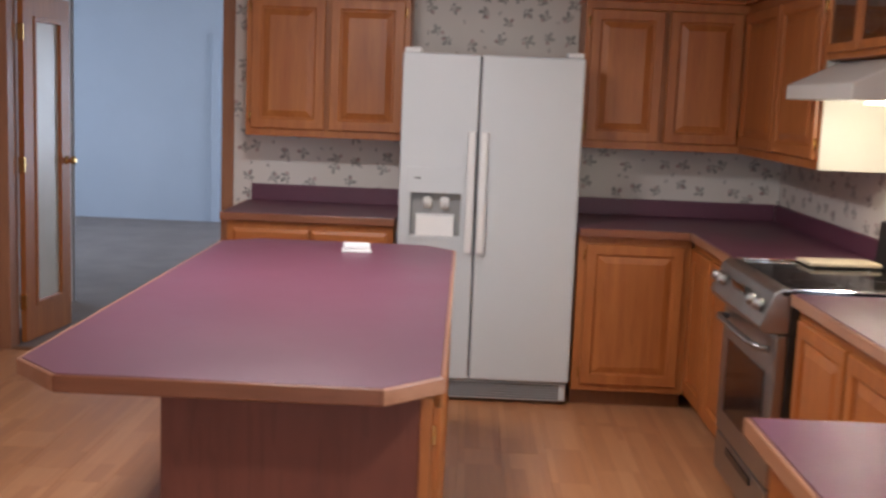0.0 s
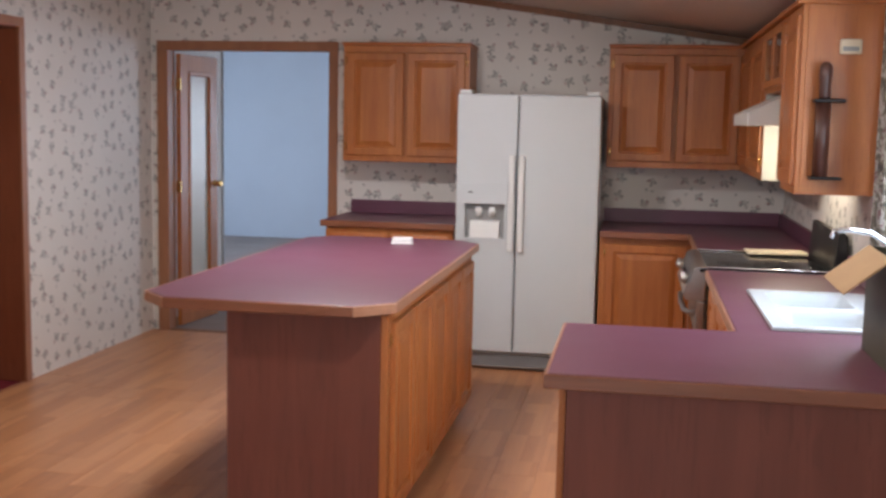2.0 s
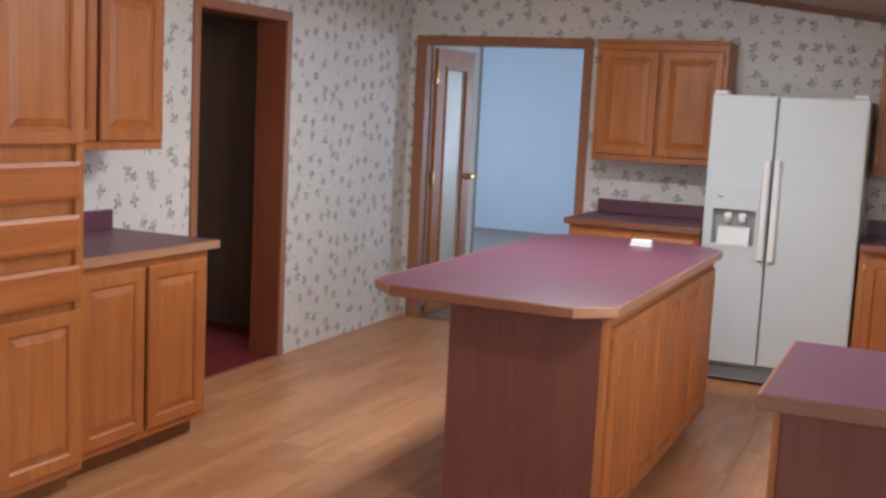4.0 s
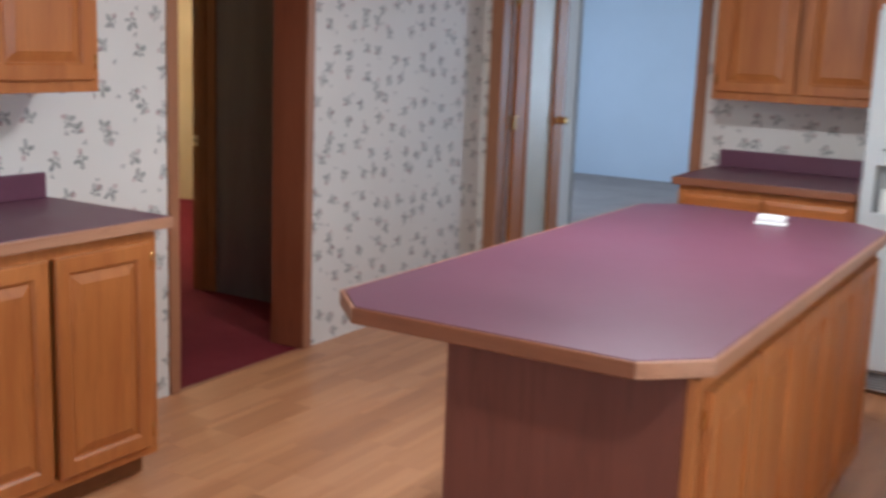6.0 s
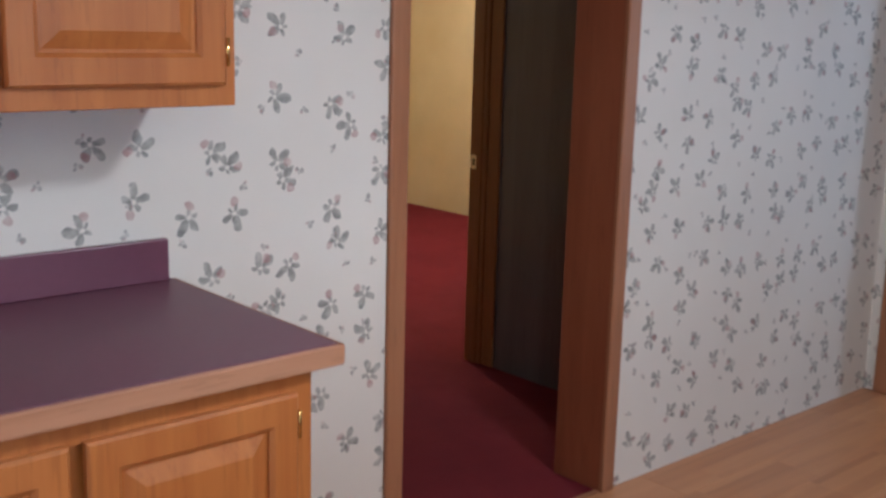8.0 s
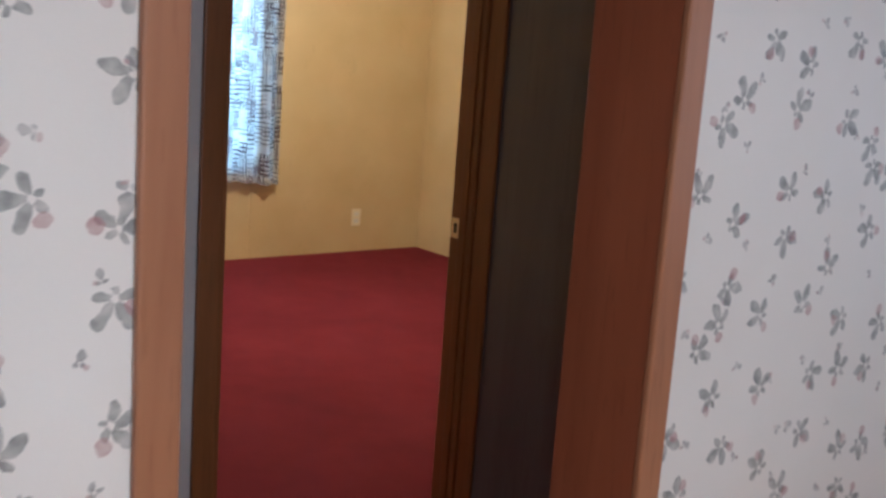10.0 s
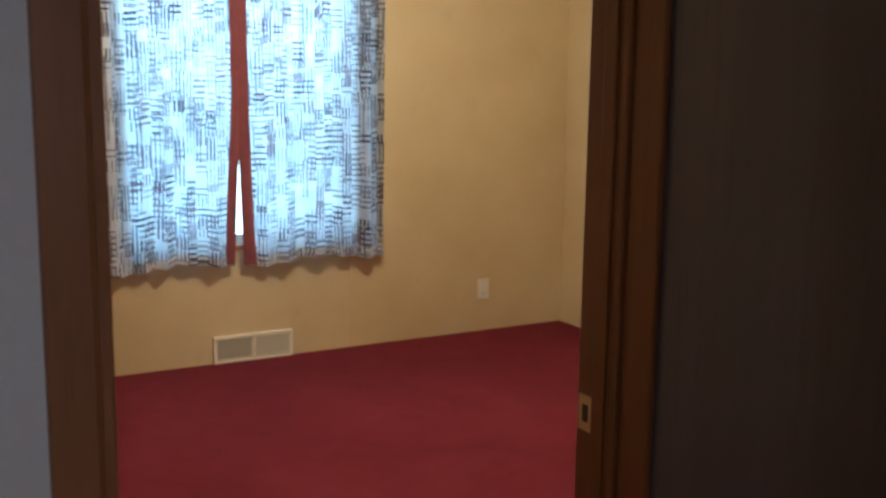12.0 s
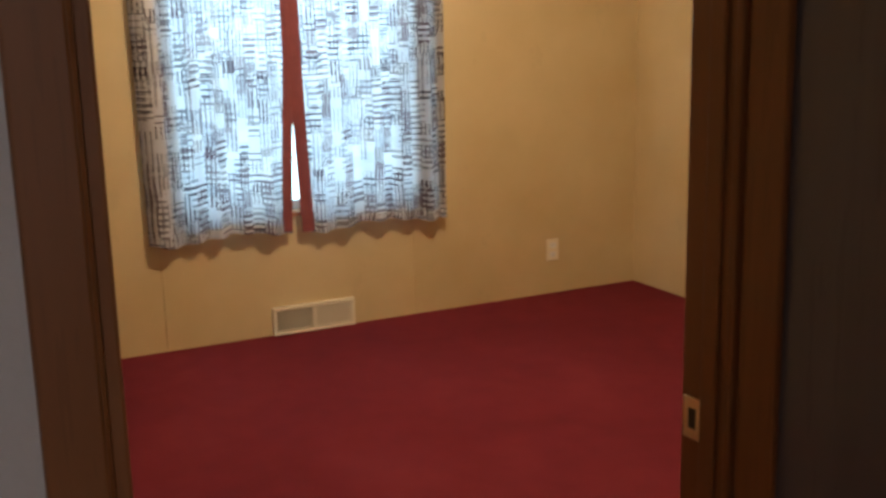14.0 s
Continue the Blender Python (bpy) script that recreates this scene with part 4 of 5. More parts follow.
# the freezer door is built round the dispenser's recess
d0, d1, dz0, dz1 = -0.385, -0.135, 0.845, 1.06
frame_ring(fz, -0.443, SP - 0.004, 0.125, 1.74, (d0 + 0.443, SP - 0.004 - d1, dz0 - 0.125, 1.74 - dz1), 0.0, 0.055, 0.008)
fd = part("freezer_door", fz, FRIDGE, fr)
rd = part("refrigerator_door", slab(SP + 0.004, 0.443), FRIDGE, fr)
bm = bmesh.new()
frame_ring(bm, d0 - 0.018, d1 + 0.018, dz0 - 0.02, dz1 + 0.125, (0.018, 0.018, 0.02, 0.125), -0.006, -0.0003)
disp = part("dispenser", bm, FRIDGE, fd)
bm = bmesh.new()
box(bm, d0, d1, 0.050, 0.0545, dz0, dz1)
part("dispenser_back", bm, FRIDGE_IN, disp, "grey recess wall")
bm = bmesh.new()
prism(bm, [(0.0, dz0), (0.049, dz0), (0.049, dz0 + 0.11), (0.02, dz0 + 0.10)], d0 + 0.03, d1 - 0.03, 0.004)
bm.transform(Matrix(((0, 0, 1, 0), (1, 0, 0, 0), (0, 1, 0, 0), (0, 0, 0, 1))))
part("dispenser_tray", bm, WHITE, disp)
for px in (-0.30, -0.215):
    part("paddle", tube(bmesh.new(), [(px, 0.01, dz1 - 0.03), (px, 0.028, dz1 - 0.055), (px, 0.034, dz1 - 0.075)], [0.022, 0.024, 0.018], 10), WHITE, disp)
part("badge", one(-0.365, -0.335, -0.0075, -0.0062, 1.128, 1.136), GASKET, disp, "small grey badge")
for hx_, owner, top in ((SP - 0.030, fd, 1.37), (SP + 0.030, rd, 1.37)):
    bm = bmesh.new()
    box(bm, hx_ - 0.019, hx_ + 0.019, -0.040, -0.016, 0.77, top, bevel=0.009, seg=3)
    box(bm, hx_ - 0.015, hx_ + 0.015, -0.020, 0.002, 0.775, 0.83, bevel=0.006)
    box(bm, hx_ - 0.015, hx_ + 0.015, -0.020, 0.002, top - 0.06, top - 0.005, bevel=0.006)
    part("handle", bm, WHITE, owner, "white moulded handle")
gr = part("grille", one(-0.432, 0.432, 0.035, 0.07, 0.022, 0.112, bevel=0.006), FRIDGE, fr, "white base grille")
for i in range(6):
    part("slot", one(-0.40, 0.40, 0.0325, 0.0352, 0.032 + i * 0.013, 0.040 + i * 0.013), GASKET, gr)
for s in (-0.395, 0.395):
    part("hinge_cap", one(s - 0.04, s + 0.04, 0.015, 0.12, 1.7405, 1.765, bevel=0.006), WHITE, fr, "white hinge cover")
for s in (-0.38, 0.38):
    part("foot", tube(bmesh.new(), [(s, 0.12, 0.0), (s, 0.12, 0.022)], 0.02, 10), GASKET, fr)

# ---- range and hood ----
rg = thing("range", (1.42, -1.32, 0), "stainless slide-in electric range with black glass cooktop", "range")
W = 0.376
part("body", one(0.03, 0.63, -W, W, 0.02, 0.905, bevel=0.004), BLACK_M, rg)
part("cooktop", one(-0.005, 0.56, -W - 0.002, W + 0.002, 0.906, 0.926, bevel=0.005), BLACK, rg, "black glass cooktop")
part("cooktop_trim", one(0.02, 0.56, W - 0.020, W + 0.003, 0.9262, 0.934, bevel=0.003), CHROME, rg)
part("cooktop_trim", one(0.02, 0.56, -W - 0.003, -W + 0.020, 0.9262, 0.934, bevel=0.003), CHROME, rg)
for bx_, by_, r_ in ((0.16, -0.19, 0.09), (0.16, 0.19, 0.11), (0.40, -0.19, 0.11), (0.40, 0.19, 0.09)):
    bm = bmesh.new()
    n = 32
    lo_ = [bm.verts.new((bx_ + r_ * math.cos(k * math.tau / n), by_ + r_ * math.sin(k * math.tau / n), 0.9268)) for k in range(n)]
    hi_ = [bm.verts.new((bx_ + (r_ - 0.006) * math.cos(k * math.tau / n), by_ + (r_ - 0.006) * math.sin(k * math.tau / n), 0.9268)) for k in range(n)]
    for k in range(n):
        bm.faces.new((lo_[k], lo_[(k + 1) % n], hi_[(k + 1) % n], hi_[k]))
    part("burner_ring", bm, STEEL, rg, "thin grey burner ring")
bm = bmesh.new()
prism(bm, [(-0.075, 0.80), (-0.06, 0.775), (0.029, 0.775), (0.029, 0.93), (-0.01, 0.93), (-0.03, 0.915)], -W, W, 0.004)
bm.transform(Matrix(((1, 0, 0, 0), (0, 0, 1, 0), (0, 1, 0, 0), (0, 0, 0, 1))))
cp = part("control_panel", bm, STEEL, rg, "sloping stainless control panel")
nrm = Vector((-0.93, 0, 0.37)).normalized()
for ky in (-0.31, -0.22, 0.22, 0.31):
    c = Vector((-0.055, ky, 0.862))
    part("knob", tube(bmesh.new(), [c, c + nrm * 0.012, c + nrm * 0.030], [0.024, 0.022, 0.018], 16), STEEL, cp, "steel control knob")
bm = bmesh.new()
box(bm, -0.003, 0.003, -0.10, 0.10, -0.03, 0.03, bevel=0.001)
bm.transform(pose(-0.0535, 0, 0.862, 0, -21.5, 0))
part("display", bm, BLACK, cp, "black clock display")
od = part("oven_door", one(-0.012, 0.029, -W + 0.004, W - 0.004, 0.225, 0.77, bevel=0.006), STEEL, rg, "stainless oven door")
part("oven_window", one(-0.0145, -0.0115, -0.27, 0.27, 0.32, 0.62, bevel=0.001), BLACK, od, "black oven window")
bm = tube(bmesh.new(), [(-0.015, -0.30, 0.705), (-0.05, -0.29, 0.71), (-0.062, -0.24, 0.712), (-0.066, 0, 0.712), (-0.062, 0.24, 0.712), (-0.05, 0.29, 0.71), (-0.015, 0.30, 0.705)], 0.012, 12)
part("oven_handle", bm, STEEL, od, "bowed steel handle")
sd = part("storage_drawer", one(-0.008, 0.029, -W + 0.004, W - 0.004, 0.055, 0.215, bevel=0.006), STEEL, rg, "stainless storage drawer")
part("drawer_pull", one(-0.016, -0.0085, -0.18, 0.18, 0.165, 0.195, bevel=0.003), BLACK_M, sd)
for s in (-0.33, 0.33):
    part("foot", tube(bmesh.new(), [(0.10, s, 0), (0.10, s, 0.022)], 0.018, 10), BLACK_M, rg)
bm = bmesh.new()
prism(bm, [(0.575, 0.906), (0.632, 0.906), (0.632, 1.09), (0.612, 1.108), (0.590, 1.103)], -W, W, 0.004)
bm.transform(Matrix(((1, 0, 0, 0), (0, 0, 1, 0), (0, 1, 0, 0), (0, 0, 0, 1))))
part("backguard", bm, BLACK_M, rg, "black back guard")
brd = thing("cutting_board", (1.825, -1.035, 0.932), "pale wooden cutting board on the cooktop", "cutting board", rz=4)
part("slab", one(-0.145, 0.145, -0.075, 0.075, 0.0, 0.016, bevel=0.005), PAPER, brd)

hood = thing("range_hood", (1.60, -1.295, 1.50), "almond enamelled range hood with its lamp on", "range hood")
bm = bmesh.new()
prism(bm, [(-0.005, 0.0), (0.46, 0.0), (0.46, 0.155), (0.20, 0.155), (-0.005, 0.055)], -0.378, 0.378, 0.004)
bm.transform(Matrix(((1, 0, 0, 0), (0, 0, 1, 0), (0, 1, 0, 0), (0, 0, 0, 1))))
part("canopy", bm, HOODW, hood)
hood.location.z = 1.575
part("lens", one(0.20, 0.33, -0.07, 0.07, -0.010, -0.0005, bevel=0.003), DOME, hood, "lit lamp lens")

over = thing("wall_cabinet", (1.745, -0.918, 0), "short golden oak cabinet with glass door above the hood", "cabinet", "wall cabinets", rz=-90)
oz0, oz1, ow = 1.735, 2.055, 0.762
bm = bmesh.new()
box(bm, 0, 0.016, 0.02, 0.32, oz0, oz1)
box(bm, ow - 0.016, ow, 0.02, 0.32, oz0, oz1)
box(bm, 0.016, ow - 0.016, 0.02, 0.32, oz0, oz0 + 0.016)
box(bm, 0.016, ow - 0.016, 0.02, 0.32, oz1 - 0.016, oz1)
box(bm, 0.016, ow - 0.016, 0.305, 0.32, oz0 + 0.016, oz1 - 0.016)
part("body", bm, OAK, over)
bm = bmesh.new()
frame_ring(bm, 0.0, ow, oz0, oz1, (0.045, 0.045, 0.04, 0.05), 0.0, 0.0195)
part("face_frame", bm, OAK, over)
for a, b in ((0.03, ow / 2 - 0.006), (ow / 2 + 0.006, ow - 0.03)):
    bm = bmesh.new()
    z0_, z1_ = oz0 + 0.025, oz1 - 0.025
    frame_ring(bm, a, b, z0_, z1_, (0.034,) * 4, -0.019, -0.001, 0.003)
    dd = part("door", bm, OAK, over)
    part("pane", one(a + 0.034, b - 0.034, -0.011, -0.008, z0_ + 0.034, z1_ - 0.034), GLASS, dd)
part("crown", one(-0.006, ow + 0.006, -0.024, 0.32, oz1 + 0.0005, oz1 + 0.022, bevel=0.006), OAK_X, over)


def tumbler(x, y, zb_, h, r):
    ob = thing("drinking_glass", (x, y, zb_), "clear stemmed drinking glass in the cabinet", "glass", "glasses in the cabinet")
    prof = [(r * 0.75, 0.0), (r * 0.12, 0.008), (r * 0.1, h * 0.42), (r * 0.8, h * 0.55), (r, h * 0.8), (r * 0.85, h)]
    bm = bmesh.new()
    tube(bm, [(0, 0, zz) for _, zz in prof], [rr for rr, _ in prof], 16)
    part("bowl", bm, GLASS, ob)


for i, yy in enumerate((-1.05, -1.16, -1.27, -1.40, -1.52)):
    tumbler(1.87 + 0.03 * (i % 2), yy, oz0 + 0.0165, 0.17, 0.032)

near = wall_cabinet((1.745, -1.69, 0), -90, 0.46, 0.322, 1.30, 2.055, 0, "golden oak wall cabinet with its door ajar")
panel_door(near, 0.018, 0.442, 1.335, 2.015, "l")

# turned wooden rack hung on the cabinet's side
ys = -2.15
rack = thing("paper_towel_holder", (1.835, ys, 1.335), "dark turned-wood paper towel holder on the cabinet side", "towel holder")
part("backplate", one(-0.026, 0.020, -0.014, -0.0005, 0.03, 0.345, bevel=0.004), BROWN, rack)
part("dowel", tube(bmesh.new(), [(0.0, -0.045, 0.04), (0.0, -0.045, 0.335)], 0.028, 16), BROWN, rack)
bm = tube(bmesh.new(), [(0, -0.05, 0.345), (0, -0.05, 0.36), (0, -0.05, 0.40), (0, -0.05, 0.44), (0, -0.05, 0.475), (0, -0.05, 0.49)], [0.020, 0.022, 0.022, 0.026, 0.024, 0.010], 16)
part("grip", bm, BROWN, rack, "turned wooden grip")
part("bracket", one(-0.040, 0.080, -0.080, -0.0005, 0.334, 0.346, bevel=0.003), IRON, rack, "black iron bracket")
part("bracket", one(-0.040, 0.080, -0.080, -0.0005, 0.028, 0.039, bevel=0.003), IRON, rack, "black iron bracket")
tag = thing("wall_thermometer", (1.93, ys, 1.885), "small cream plastic thermometer on the cabinet side", "thermometer")
part("case", one(-0.042, 0.042, -0.013, -0.0005, -0.026, 0.034, bevel=0.008, seg=3), PAPER, tag)
part("dial_marks", one(-0.030, 0.030, -0.0145, -0.0125, -0.014, 0.004), FRIDGE_IN, tag, "grey dial strip")

# ---- double doors to the blue room ----


def french_leaf(at, rz, w, label, sign=1):
    """A door leaf with a tall frosted pane; it reaches along its own x from the hinge, sign turns it the other way."""
    ob = thing("door_leaf", at, label, "door", rz=rz)
    t, h = 0.035, 2.02
    a, b = 0.125, w - 0.115
    X = lambda p, q: (p, q) if sign > 0 else (-q, -p)  # noqa: E731
    bm = bmesh.new()
    side = (a, w - 0.001 - b)
    frame_ring(bm, *X(0, w - 0.001), 0.012, h, (*(side if sign > 0 else side[::-1]), 0.208, 0.14), -t / 2, t / 2)
    part("leaf", bm, OAK, ob)
    bm = bmesh.new()
    frame_ring(bm, *X(a - 0.004, b + 0.004), 0.205, h - 0.125, (0.022, 0.022, 0.03, 0.03), -t / 2 - 0.008, t / 2 + 0.008, 0.004)
    part("glazing_bead", bm, OAK, ob, "moulded oak bead")
    part("pane", one(*X(a + 0.016, b - 0.016), -0.003, 0.003, 0.23, h - 0.15), FROST, ob, "cream frosted glass pane")
    # Pale strip on the latch edge stands in for light from the blue room.
    part("edge_strip", one(*X(w - 0.0008, w + 0.002), -t / 2 + 0.001, t / 2 - 0.001, 0.014, h - 0.002, bevel=0.001), PAPER, ob, "leaf edge strip, paled as if lit")
    k = w - 0.05
    for s in (-1, 1):
        bm = tube(bmesh.new(), [(X(k, k)[0], s * yy, 1.05) for yy in (t / 2, t / 2 + 0.006, t / 2 + 0.02, t / 2 + 0.03, t / 2 + 0.05, t / 2 + 0.06)], [0.028, 0.026, 0.011, 0.022, 0.027, 0.012], 16)
        part("knob", bm, BRASS, ob, "polished brass knob")
    for zz in (0.25, 1.05, 1.8):
        part("hinge", one(*X(-0.010, 0.0), -t / 2 - 0.006, t / 2, zz - 0.045, zz + 0.045, bevel=0.002), BRASS, ob, "brass hinge")
    return ob


french_leaf((-2.212, YB + 0.130, 0), 84.2, 0.570, "open oak door leaf with tall frosted pane and brass knob")
french_leaf((-1.018, YB + 0.130, 0), -94, 0.598, "open oak door leaf with tall frosted pane, folded back", -1)

# ---- bedroom ----


def cloth_point(u, v, w, z0, z1, ph, lean, front=0.0):
    amp = 0.006 + 0.009 * (1 - v)
    fold = math.sin(u * 33 + ph[0] + 1.2 * math.sin(u * 7 + ph[1])) + 0.6 * math.sin(u * 19 + ph[2] + v * 1.5)
    hem = (0.004 * math.sin(u * 33 + ph[0]) + 0.014 * math.sin(u * 7 + ph[3])) * (1 - v) ** 3
    x = u * w + lean * (1 - v) * (0.5 - u) * 0.10
    return (x, -0.055 + amp * fold - 0.020 * (1 - v) - front, z0 + (z1 - z0) * v + hem)


def grid_points(w, z0, z1, ph, lean, levels, nx):
    return [[cloth_point(i / nx, v, w, z0, z1, ph, lean, 0.003) for i in range(nx + 1)] for v in levels]


def curtain(name, at, w, z0, z1, seed, label, lean):
    """A gathered cloth hanging along its own x, with a wavy hem; the room is towards -y."""
    ob = thing(name, at, label, "curtain", "bedroom curtains", rz=90)
    rnd = random.Random(seed)
    nx, nz = 110, 22
    ph = [rnd.uniform(0, 6.28) for _ in range(4)]
    bm = bmesh.new()
    uvl = bm.loops.layers.uv.new("UVMap")
    grid = []
    for j in range(nz + 1):
        v = j / nz
        row = []
        for i in range(nx + 1):
            u = i / nx
            row.append(bm.verts.new(cloth_point(u, v, w, z0, z1, ph, lean)))
        grid.append(row)
    for j in range(nz):
        for i in range(nx):
            f = bm.faces.new((grid[j][i], grid[j][i + 1], grid[j + 1][i + 1], grid[j + 1][i]))
            f.smooth = True
            for loop, (ii, jj) in zip(f.loops, ((i, j), (i + 1, j), (i + 1, j + 1), (i, j + 1))):
                loop[uvl].uv = (seed + ii / nx * w * 1.35, z0 + (z1 - z0) * jj / nz)
    part("cloth", bm, CLOTH, ob)
    # the doubled hem hangs just in front of the lower edge
    bm = bmesh.new()
    uvl = bm.loops.layers.uv.new("UVMap")
    low = grid_points(w, z0, z1, ph, lean, (0.0, 0.028), nx)
    rows = [[bm.verts.new(p) for p in row] for row in low]
    for i in range(nx):
        f = bm.faces.new((rows[0][i], rows[0][i + 1], rows[1][i + 1], rows[1][i]))
        f.smooth = True
        for loop, (ii, jj) in zip(f.loops, ((i, 0), (i + 1, 0), (i + 1, 1), (i, 1))):
            loop[uvl].uv = (seed + ii / nx * w * 1.35, z0 + 0.04 * jj)
    part("hem", bm, HEMMED, ob, "dark doubled hem")
    return ob


# along the wall: local x runs towards +y of the world
c1 = curtain("curtain", (XW, -0.43, 0), 0.665, 0.50, 2.06, 3, "thin printed curtain glowing with daylight", 0.35)
c2 = curtain("curtain", (XW, 0.285, 0), 0.735, 0.495, 2.06, 8, "thin printed curtain glowing with daylight", 0.35)


def band(parent, x_top, x_low, wid, z0, z1):
    bm = bmesh.new()
    rows = []
    for j in range(13):
        v = j / 12
        x = x_low + (x_top - x_low) * min(1, v * 2.0)
        y = -0.062 + 0.006 * math.sin(v * 9)
        rows.append([bm.verts.new((x, y, z0 + (z1 - z0) * v)), bm.verts.new((x + wid / 2, y - 0.010, z0 + (z1 - z0) * v)), bm.verts.new((x + wid, y, z0 + (z1 - z0) * v))])
    for a, b in zip(rows, rows[1:]):
        for k in (0, 1):
            bm.faces.new((a[k], a[k + 1], b[k + 1], b[k])).smooth = True
    part("border", bm, REDB, parent, "rust-red turned border")


band(c1, 0.640, 0.600, 0.050, 0.50, 2.06)
band(c2, -0.050, -0.020, 0.062, 0.49, 2.06)
# the outer edge of the first curtain is folded double and hangs beside the window
bm = bmesh.new()
uvl = bm.loops.layers.uv.new("UVMap")
rows = []
for j in range(23):
    v = j / 22
    lean = 0.0175 * (1 - v)
    rows.append([bm.verts.new((lean + x - 0.012, y - 0.012 * (1 - v), 0.495 + 1.565 * v)) for x, y in ((0.0, -0.018), (0.02, -0.060), (0.045, -0.082), (0.075, -0.090), (0.098, -0.084))])
for j in range(22):
    for i in range(4):
        f = bm.faces.new((rows[j][i], rows[j][i + 1], rows[j + 1][i + 1], rows[j + 1][i]))
        f.smooth = True
        for loop, (ii, jj) in zip(f.loops, ((i, j), (i + 1, j), (i + 1, j + 1), (i, j + 1))):
            loop[uvl].uv = (ii * 0.03, 0.5 + jj * 0.071)
part("return_fold", bm, HEMMED, c1, "darker folded edge")
rod = thing("curtain_rod", (XW, 0.26, 2.075), "white curtain rod above the window", "curtain rod")
part("rod", tube(bmesh.new(), [(0.055, -0.74, 0), (0.055, 0.74, 0)], 0.009, 10), WHITE, rod)
for s in (-0.735, 0.735):
    part("bracket", one(0.0005, 0.06, s - 0.012, s + 0.012, -0.012, 0.012, bevel=0.003), WHITE, rod)

vent = thing("floor_register", (XW, 0.321, 0.0), "cream metal baseboard air register", "register")
bm = bmesh.new()
vw, vh = 0.204, 0.135
for p, q, z0_, z1_ in ((-vw, vw, 0.0, 0.018), (-vw, vw, vh - 0.018, vh), (-vw, -vw + 0.018, 0.018, vh - 0.018), (vw - 0.018, vw, 0.018, vh - 0.018), (-0.008, 0.008, 0.018, vh - 0.018)):
    box(bm, 0.0005, 0.024, p, q, z0_ + 0.001, z1_, bevel=0.003)
part("frame", bm, IVORY, vent)
part("throat", one(0.0005, 0.004, -vw + 0.018, vw - 0.018, 0.018, vh - 0.018), GASKET, vent, "dark opening behind the slats")
for half in (-1, 1):
    a, b = (-vw + 0.018, -0.008) if half < 0 else (0.008, vw - 0.018)
    for k in range(9):
        zc = 0.024 + k * 0.0108
        bm = one(0.006, 0.020, a, b, zc - 0.001, zc + (0.002 if half < 0 else 0.0045))
        part("slat", bm, IVORY, vent)
outl = thing("wall_outlet", (XW, 1.654, 0.235), "ivory wall outlet plate", "outlet")
part("plate", one(0.0005, 0.007, -0.036, 0.036, -0.058, 0.058, bevel=0.003), IVORY, outl)
for s in (-0.024, 0.024):
    pl = part("socket", one(0.0065, 0.009, -0.017, 0.017, s - 0.014, s + 0.014, bevel=0.003), WHITE, outl)
    for yy in (-0.006, 0.006):
        part("slot", one(0.0088, 0.0095, yy - 0.001, yy + 0.001, s - 0.005, s + 0.006), GASKET, pl)
for yy in (-0.37, 0.86):
    solid("trim_batten", one(XW, XW + 0.004, yy - 0.006, yy + 0.006, 0.0, 2.34, bevel=0.001), YELLOW, "slim wall panel joint strip", "trim", "structure")
lamp = thing("ceiling_lamp", (-5.70, 0.35, 2.34), "glass bowl ceiling lamp, lit", "ceiling lamp")
part("base", tube(bmesh.new(), [(0, 0, 0.0), (0, 0, -0.03)], [0.10, 0.085], 24), BRASS, lamp)

# ---- kitchen window curtain, box on the peninsula ----
kc = thing("kitchen_curtain", (XR, -2.32, 0), "dark floral curtain beside the sink window", "curtain", rz=-90)
bm = bmesh.new()
grid = []
for j in range(15):
    row = []
    for i in range(31):
        u, v = i / 30, j / 14
        row.append(bm.verts.new((0.02 + u * 0.24 * (0.75 + 0.25 * v), -0.05 + 0.016 * math.sin(u * 26), 1.06 + v * 1.0)))
    grid.append(row)
for j in range(14):
    for i in range(30):
        bm.faces.new((grid[j][i], grid[j][i + 1], grid[j + 1][i + 1], grid[j + 1][i])).smooth = True
part("cloth", bm, FLORAL, kc)
part("rod", tube(bmesh.new(), [(-0.02, -0.045, 2.07), (1.1, -0.045, 2.07)], 0.008, 8), WHITE, kc)

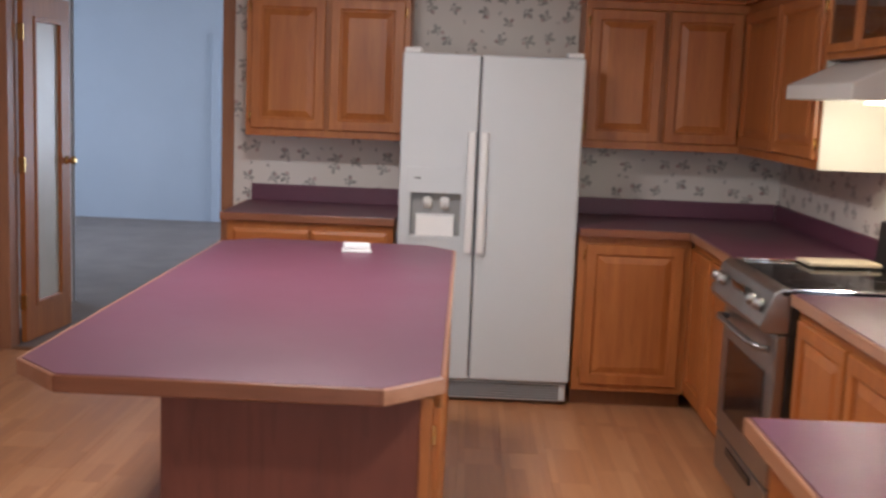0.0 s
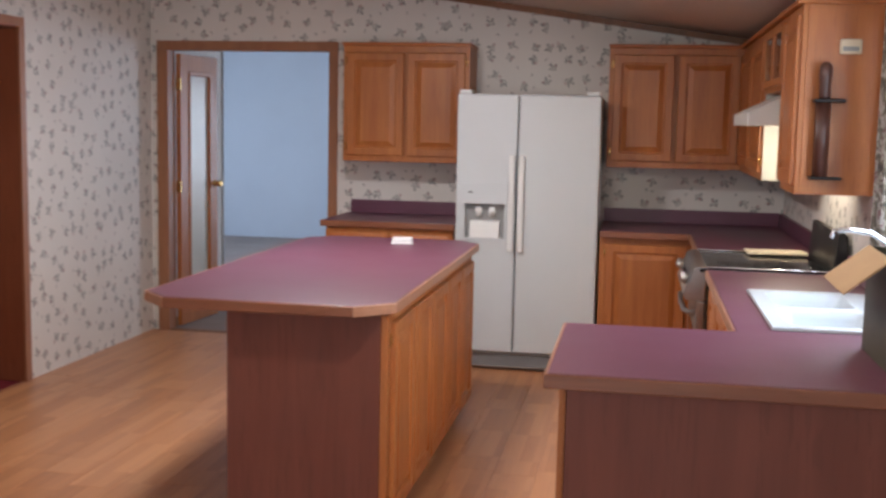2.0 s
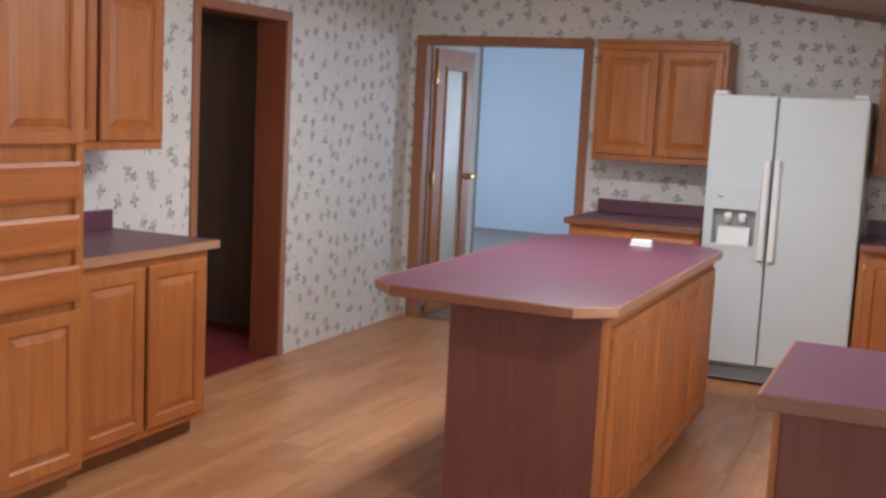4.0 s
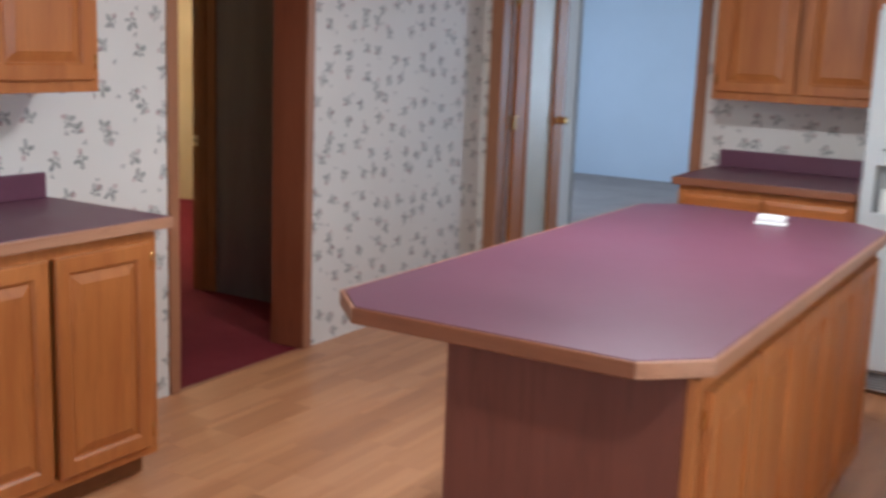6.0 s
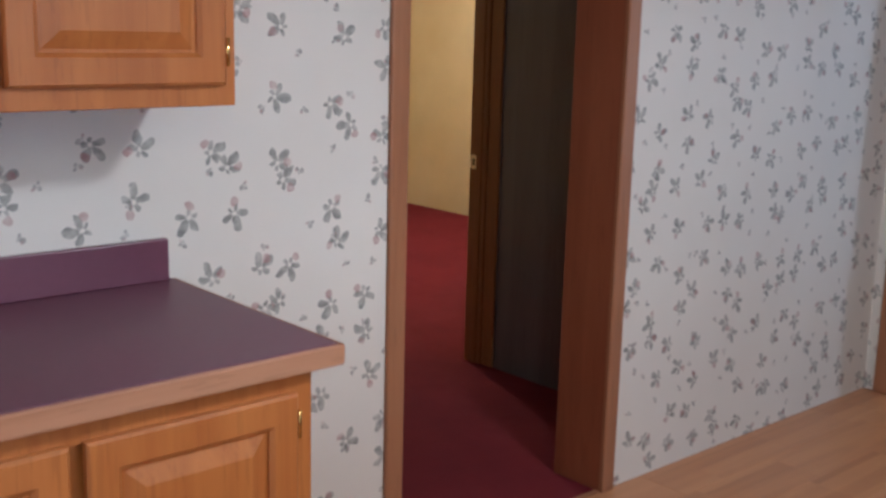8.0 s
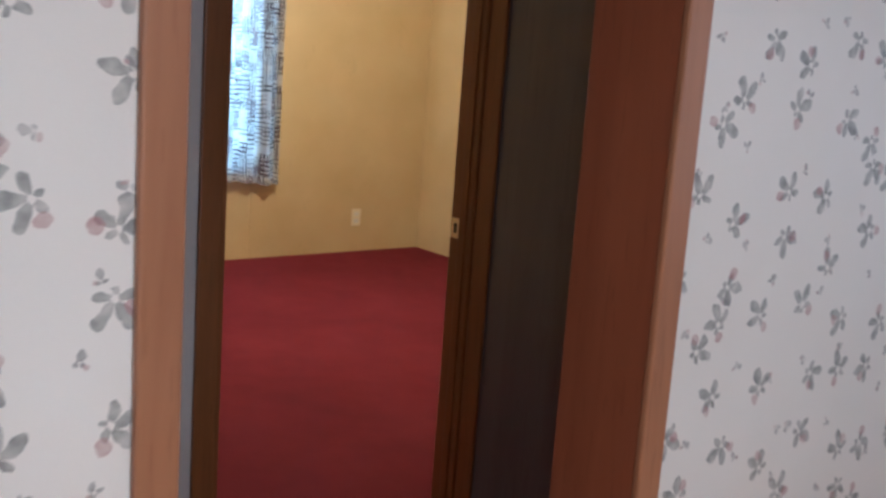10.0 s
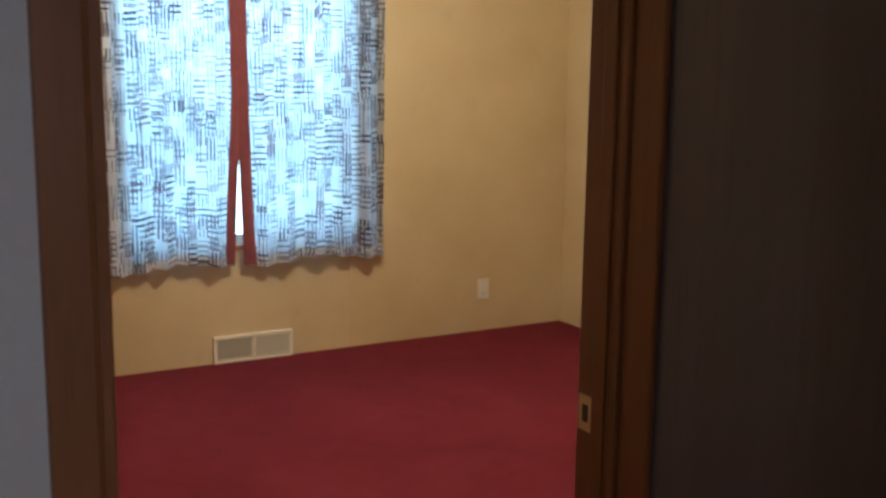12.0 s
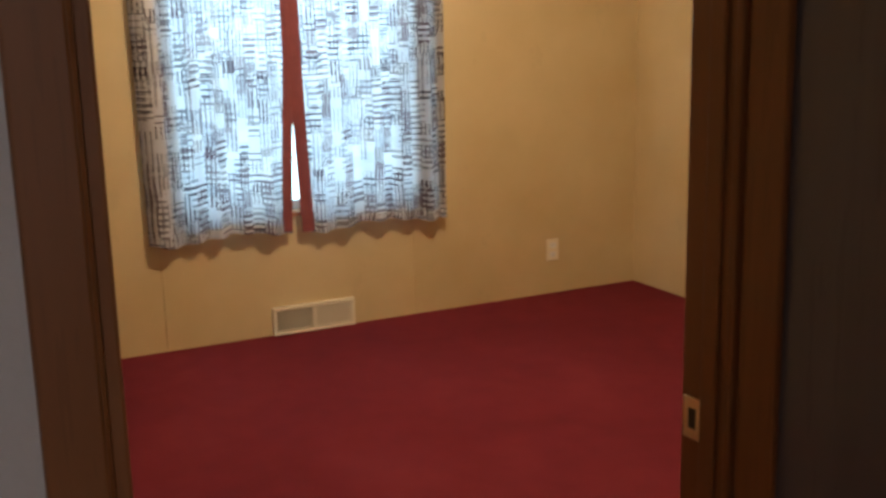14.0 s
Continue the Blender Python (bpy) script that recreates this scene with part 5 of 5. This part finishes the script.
bxo = thing("cardboard_box", (1.925, -3.57, 0.9205), "open printed cardboard box with flaps folded out", "box")
bm = bmesh.new()
for p in ((-0.13, -0.125, -0.17, 0.17), (0.125, 0.13, -0.17, 0.17), (-0.125, 0.125, -0.17, -0.165), (-0.125, 0.125, 0.165, 0.17)):
    box(bm, p[0], p[1], p[2], p[3], 0.0, 0.302)
box(bm, -0.125, 0.125, -0.165, 0.165, 0.0, 0.005)
part("body", bm, OLIVE, bxo, "dark olive printed side")
bm = one(-0.155, 0.0, -0.128, 0.128, -0.002, 0.002)
bm.transform(pose(-0.130, 0, 0.304, 4, -39, 0))
part("flap", bm, CARD, bxo, "folded-out cardboard flap")
bm = one(0.0, 0.14, -0.165, 0.165, -0.002, 0.002)
bm.transform(pose(0.13, 0, 0.304, 0, -60, 0))
part("flap", bm, CARD, bxo, "raised cardboard flap")

# ---- kitchen floor of laminate planks ----
floor = thing("floor", (0, 0, 0), "honey oak laminate plank floor", "floor", kind="structure")
part("underlay", one(XL - 0.014, XR, YF, YB + 0.06, -0.03, -0.008), CASING_D, floor, keep=True)
PW, PL = 0.193, 1.285
full = one(-PW / 2 + 0.0003, PW / 2 - 0.0003, -PL / 2 + 0.0003, PL / 2 - 0.0003, -0.0078, 0.0, bevel=0.0012, seg=1)
plank_mesh = bpy.data.meshes.new("plank")
full.to_mesh(plank_mesh)
full.free()
plank_mesh.materials.append(PLANK)
rnd = random.Random(5)


def lay(x0, x1, y0, y1):
    """One plank; whole ones share a mesh, cut ones have their own."""
    if x1 - x0 < 0.02 or y1 - y0 < 0.02:
        return
    if abs(x1 - x0 - PW) < 1e-4 and abs(y1 - y0 - PL) < 1e-4:
        me = plank_mesh
    else:
        bm = one(-(x1 - x0) / 2 + 0.0003, (x1 - x0) / 2 - 0.0003, -(y1 - y0) / 2 + 0.0003, (y1 - y0) / 2 - 0.0003, -0.0078, 0.0)
        me = bpy.data.meshes.new("plank")
        bm.to_mesh(me)
        bm.free()
        me.materials.append(PLANK)
    ob = new("plank", me)
    ob.parent = floor
    ob.location = ((x0 + x1) / 2, (y0 + y1) / 2, 0)


x = XL
while x < XR:
    y = YF - rnd.uniform(0, PL)
    while y < YB - 0.01:
        lay(x, min(x + PW, XR), max(y, YF), min(y + PL, YB - 0.01))
        y += PL
    x += PW
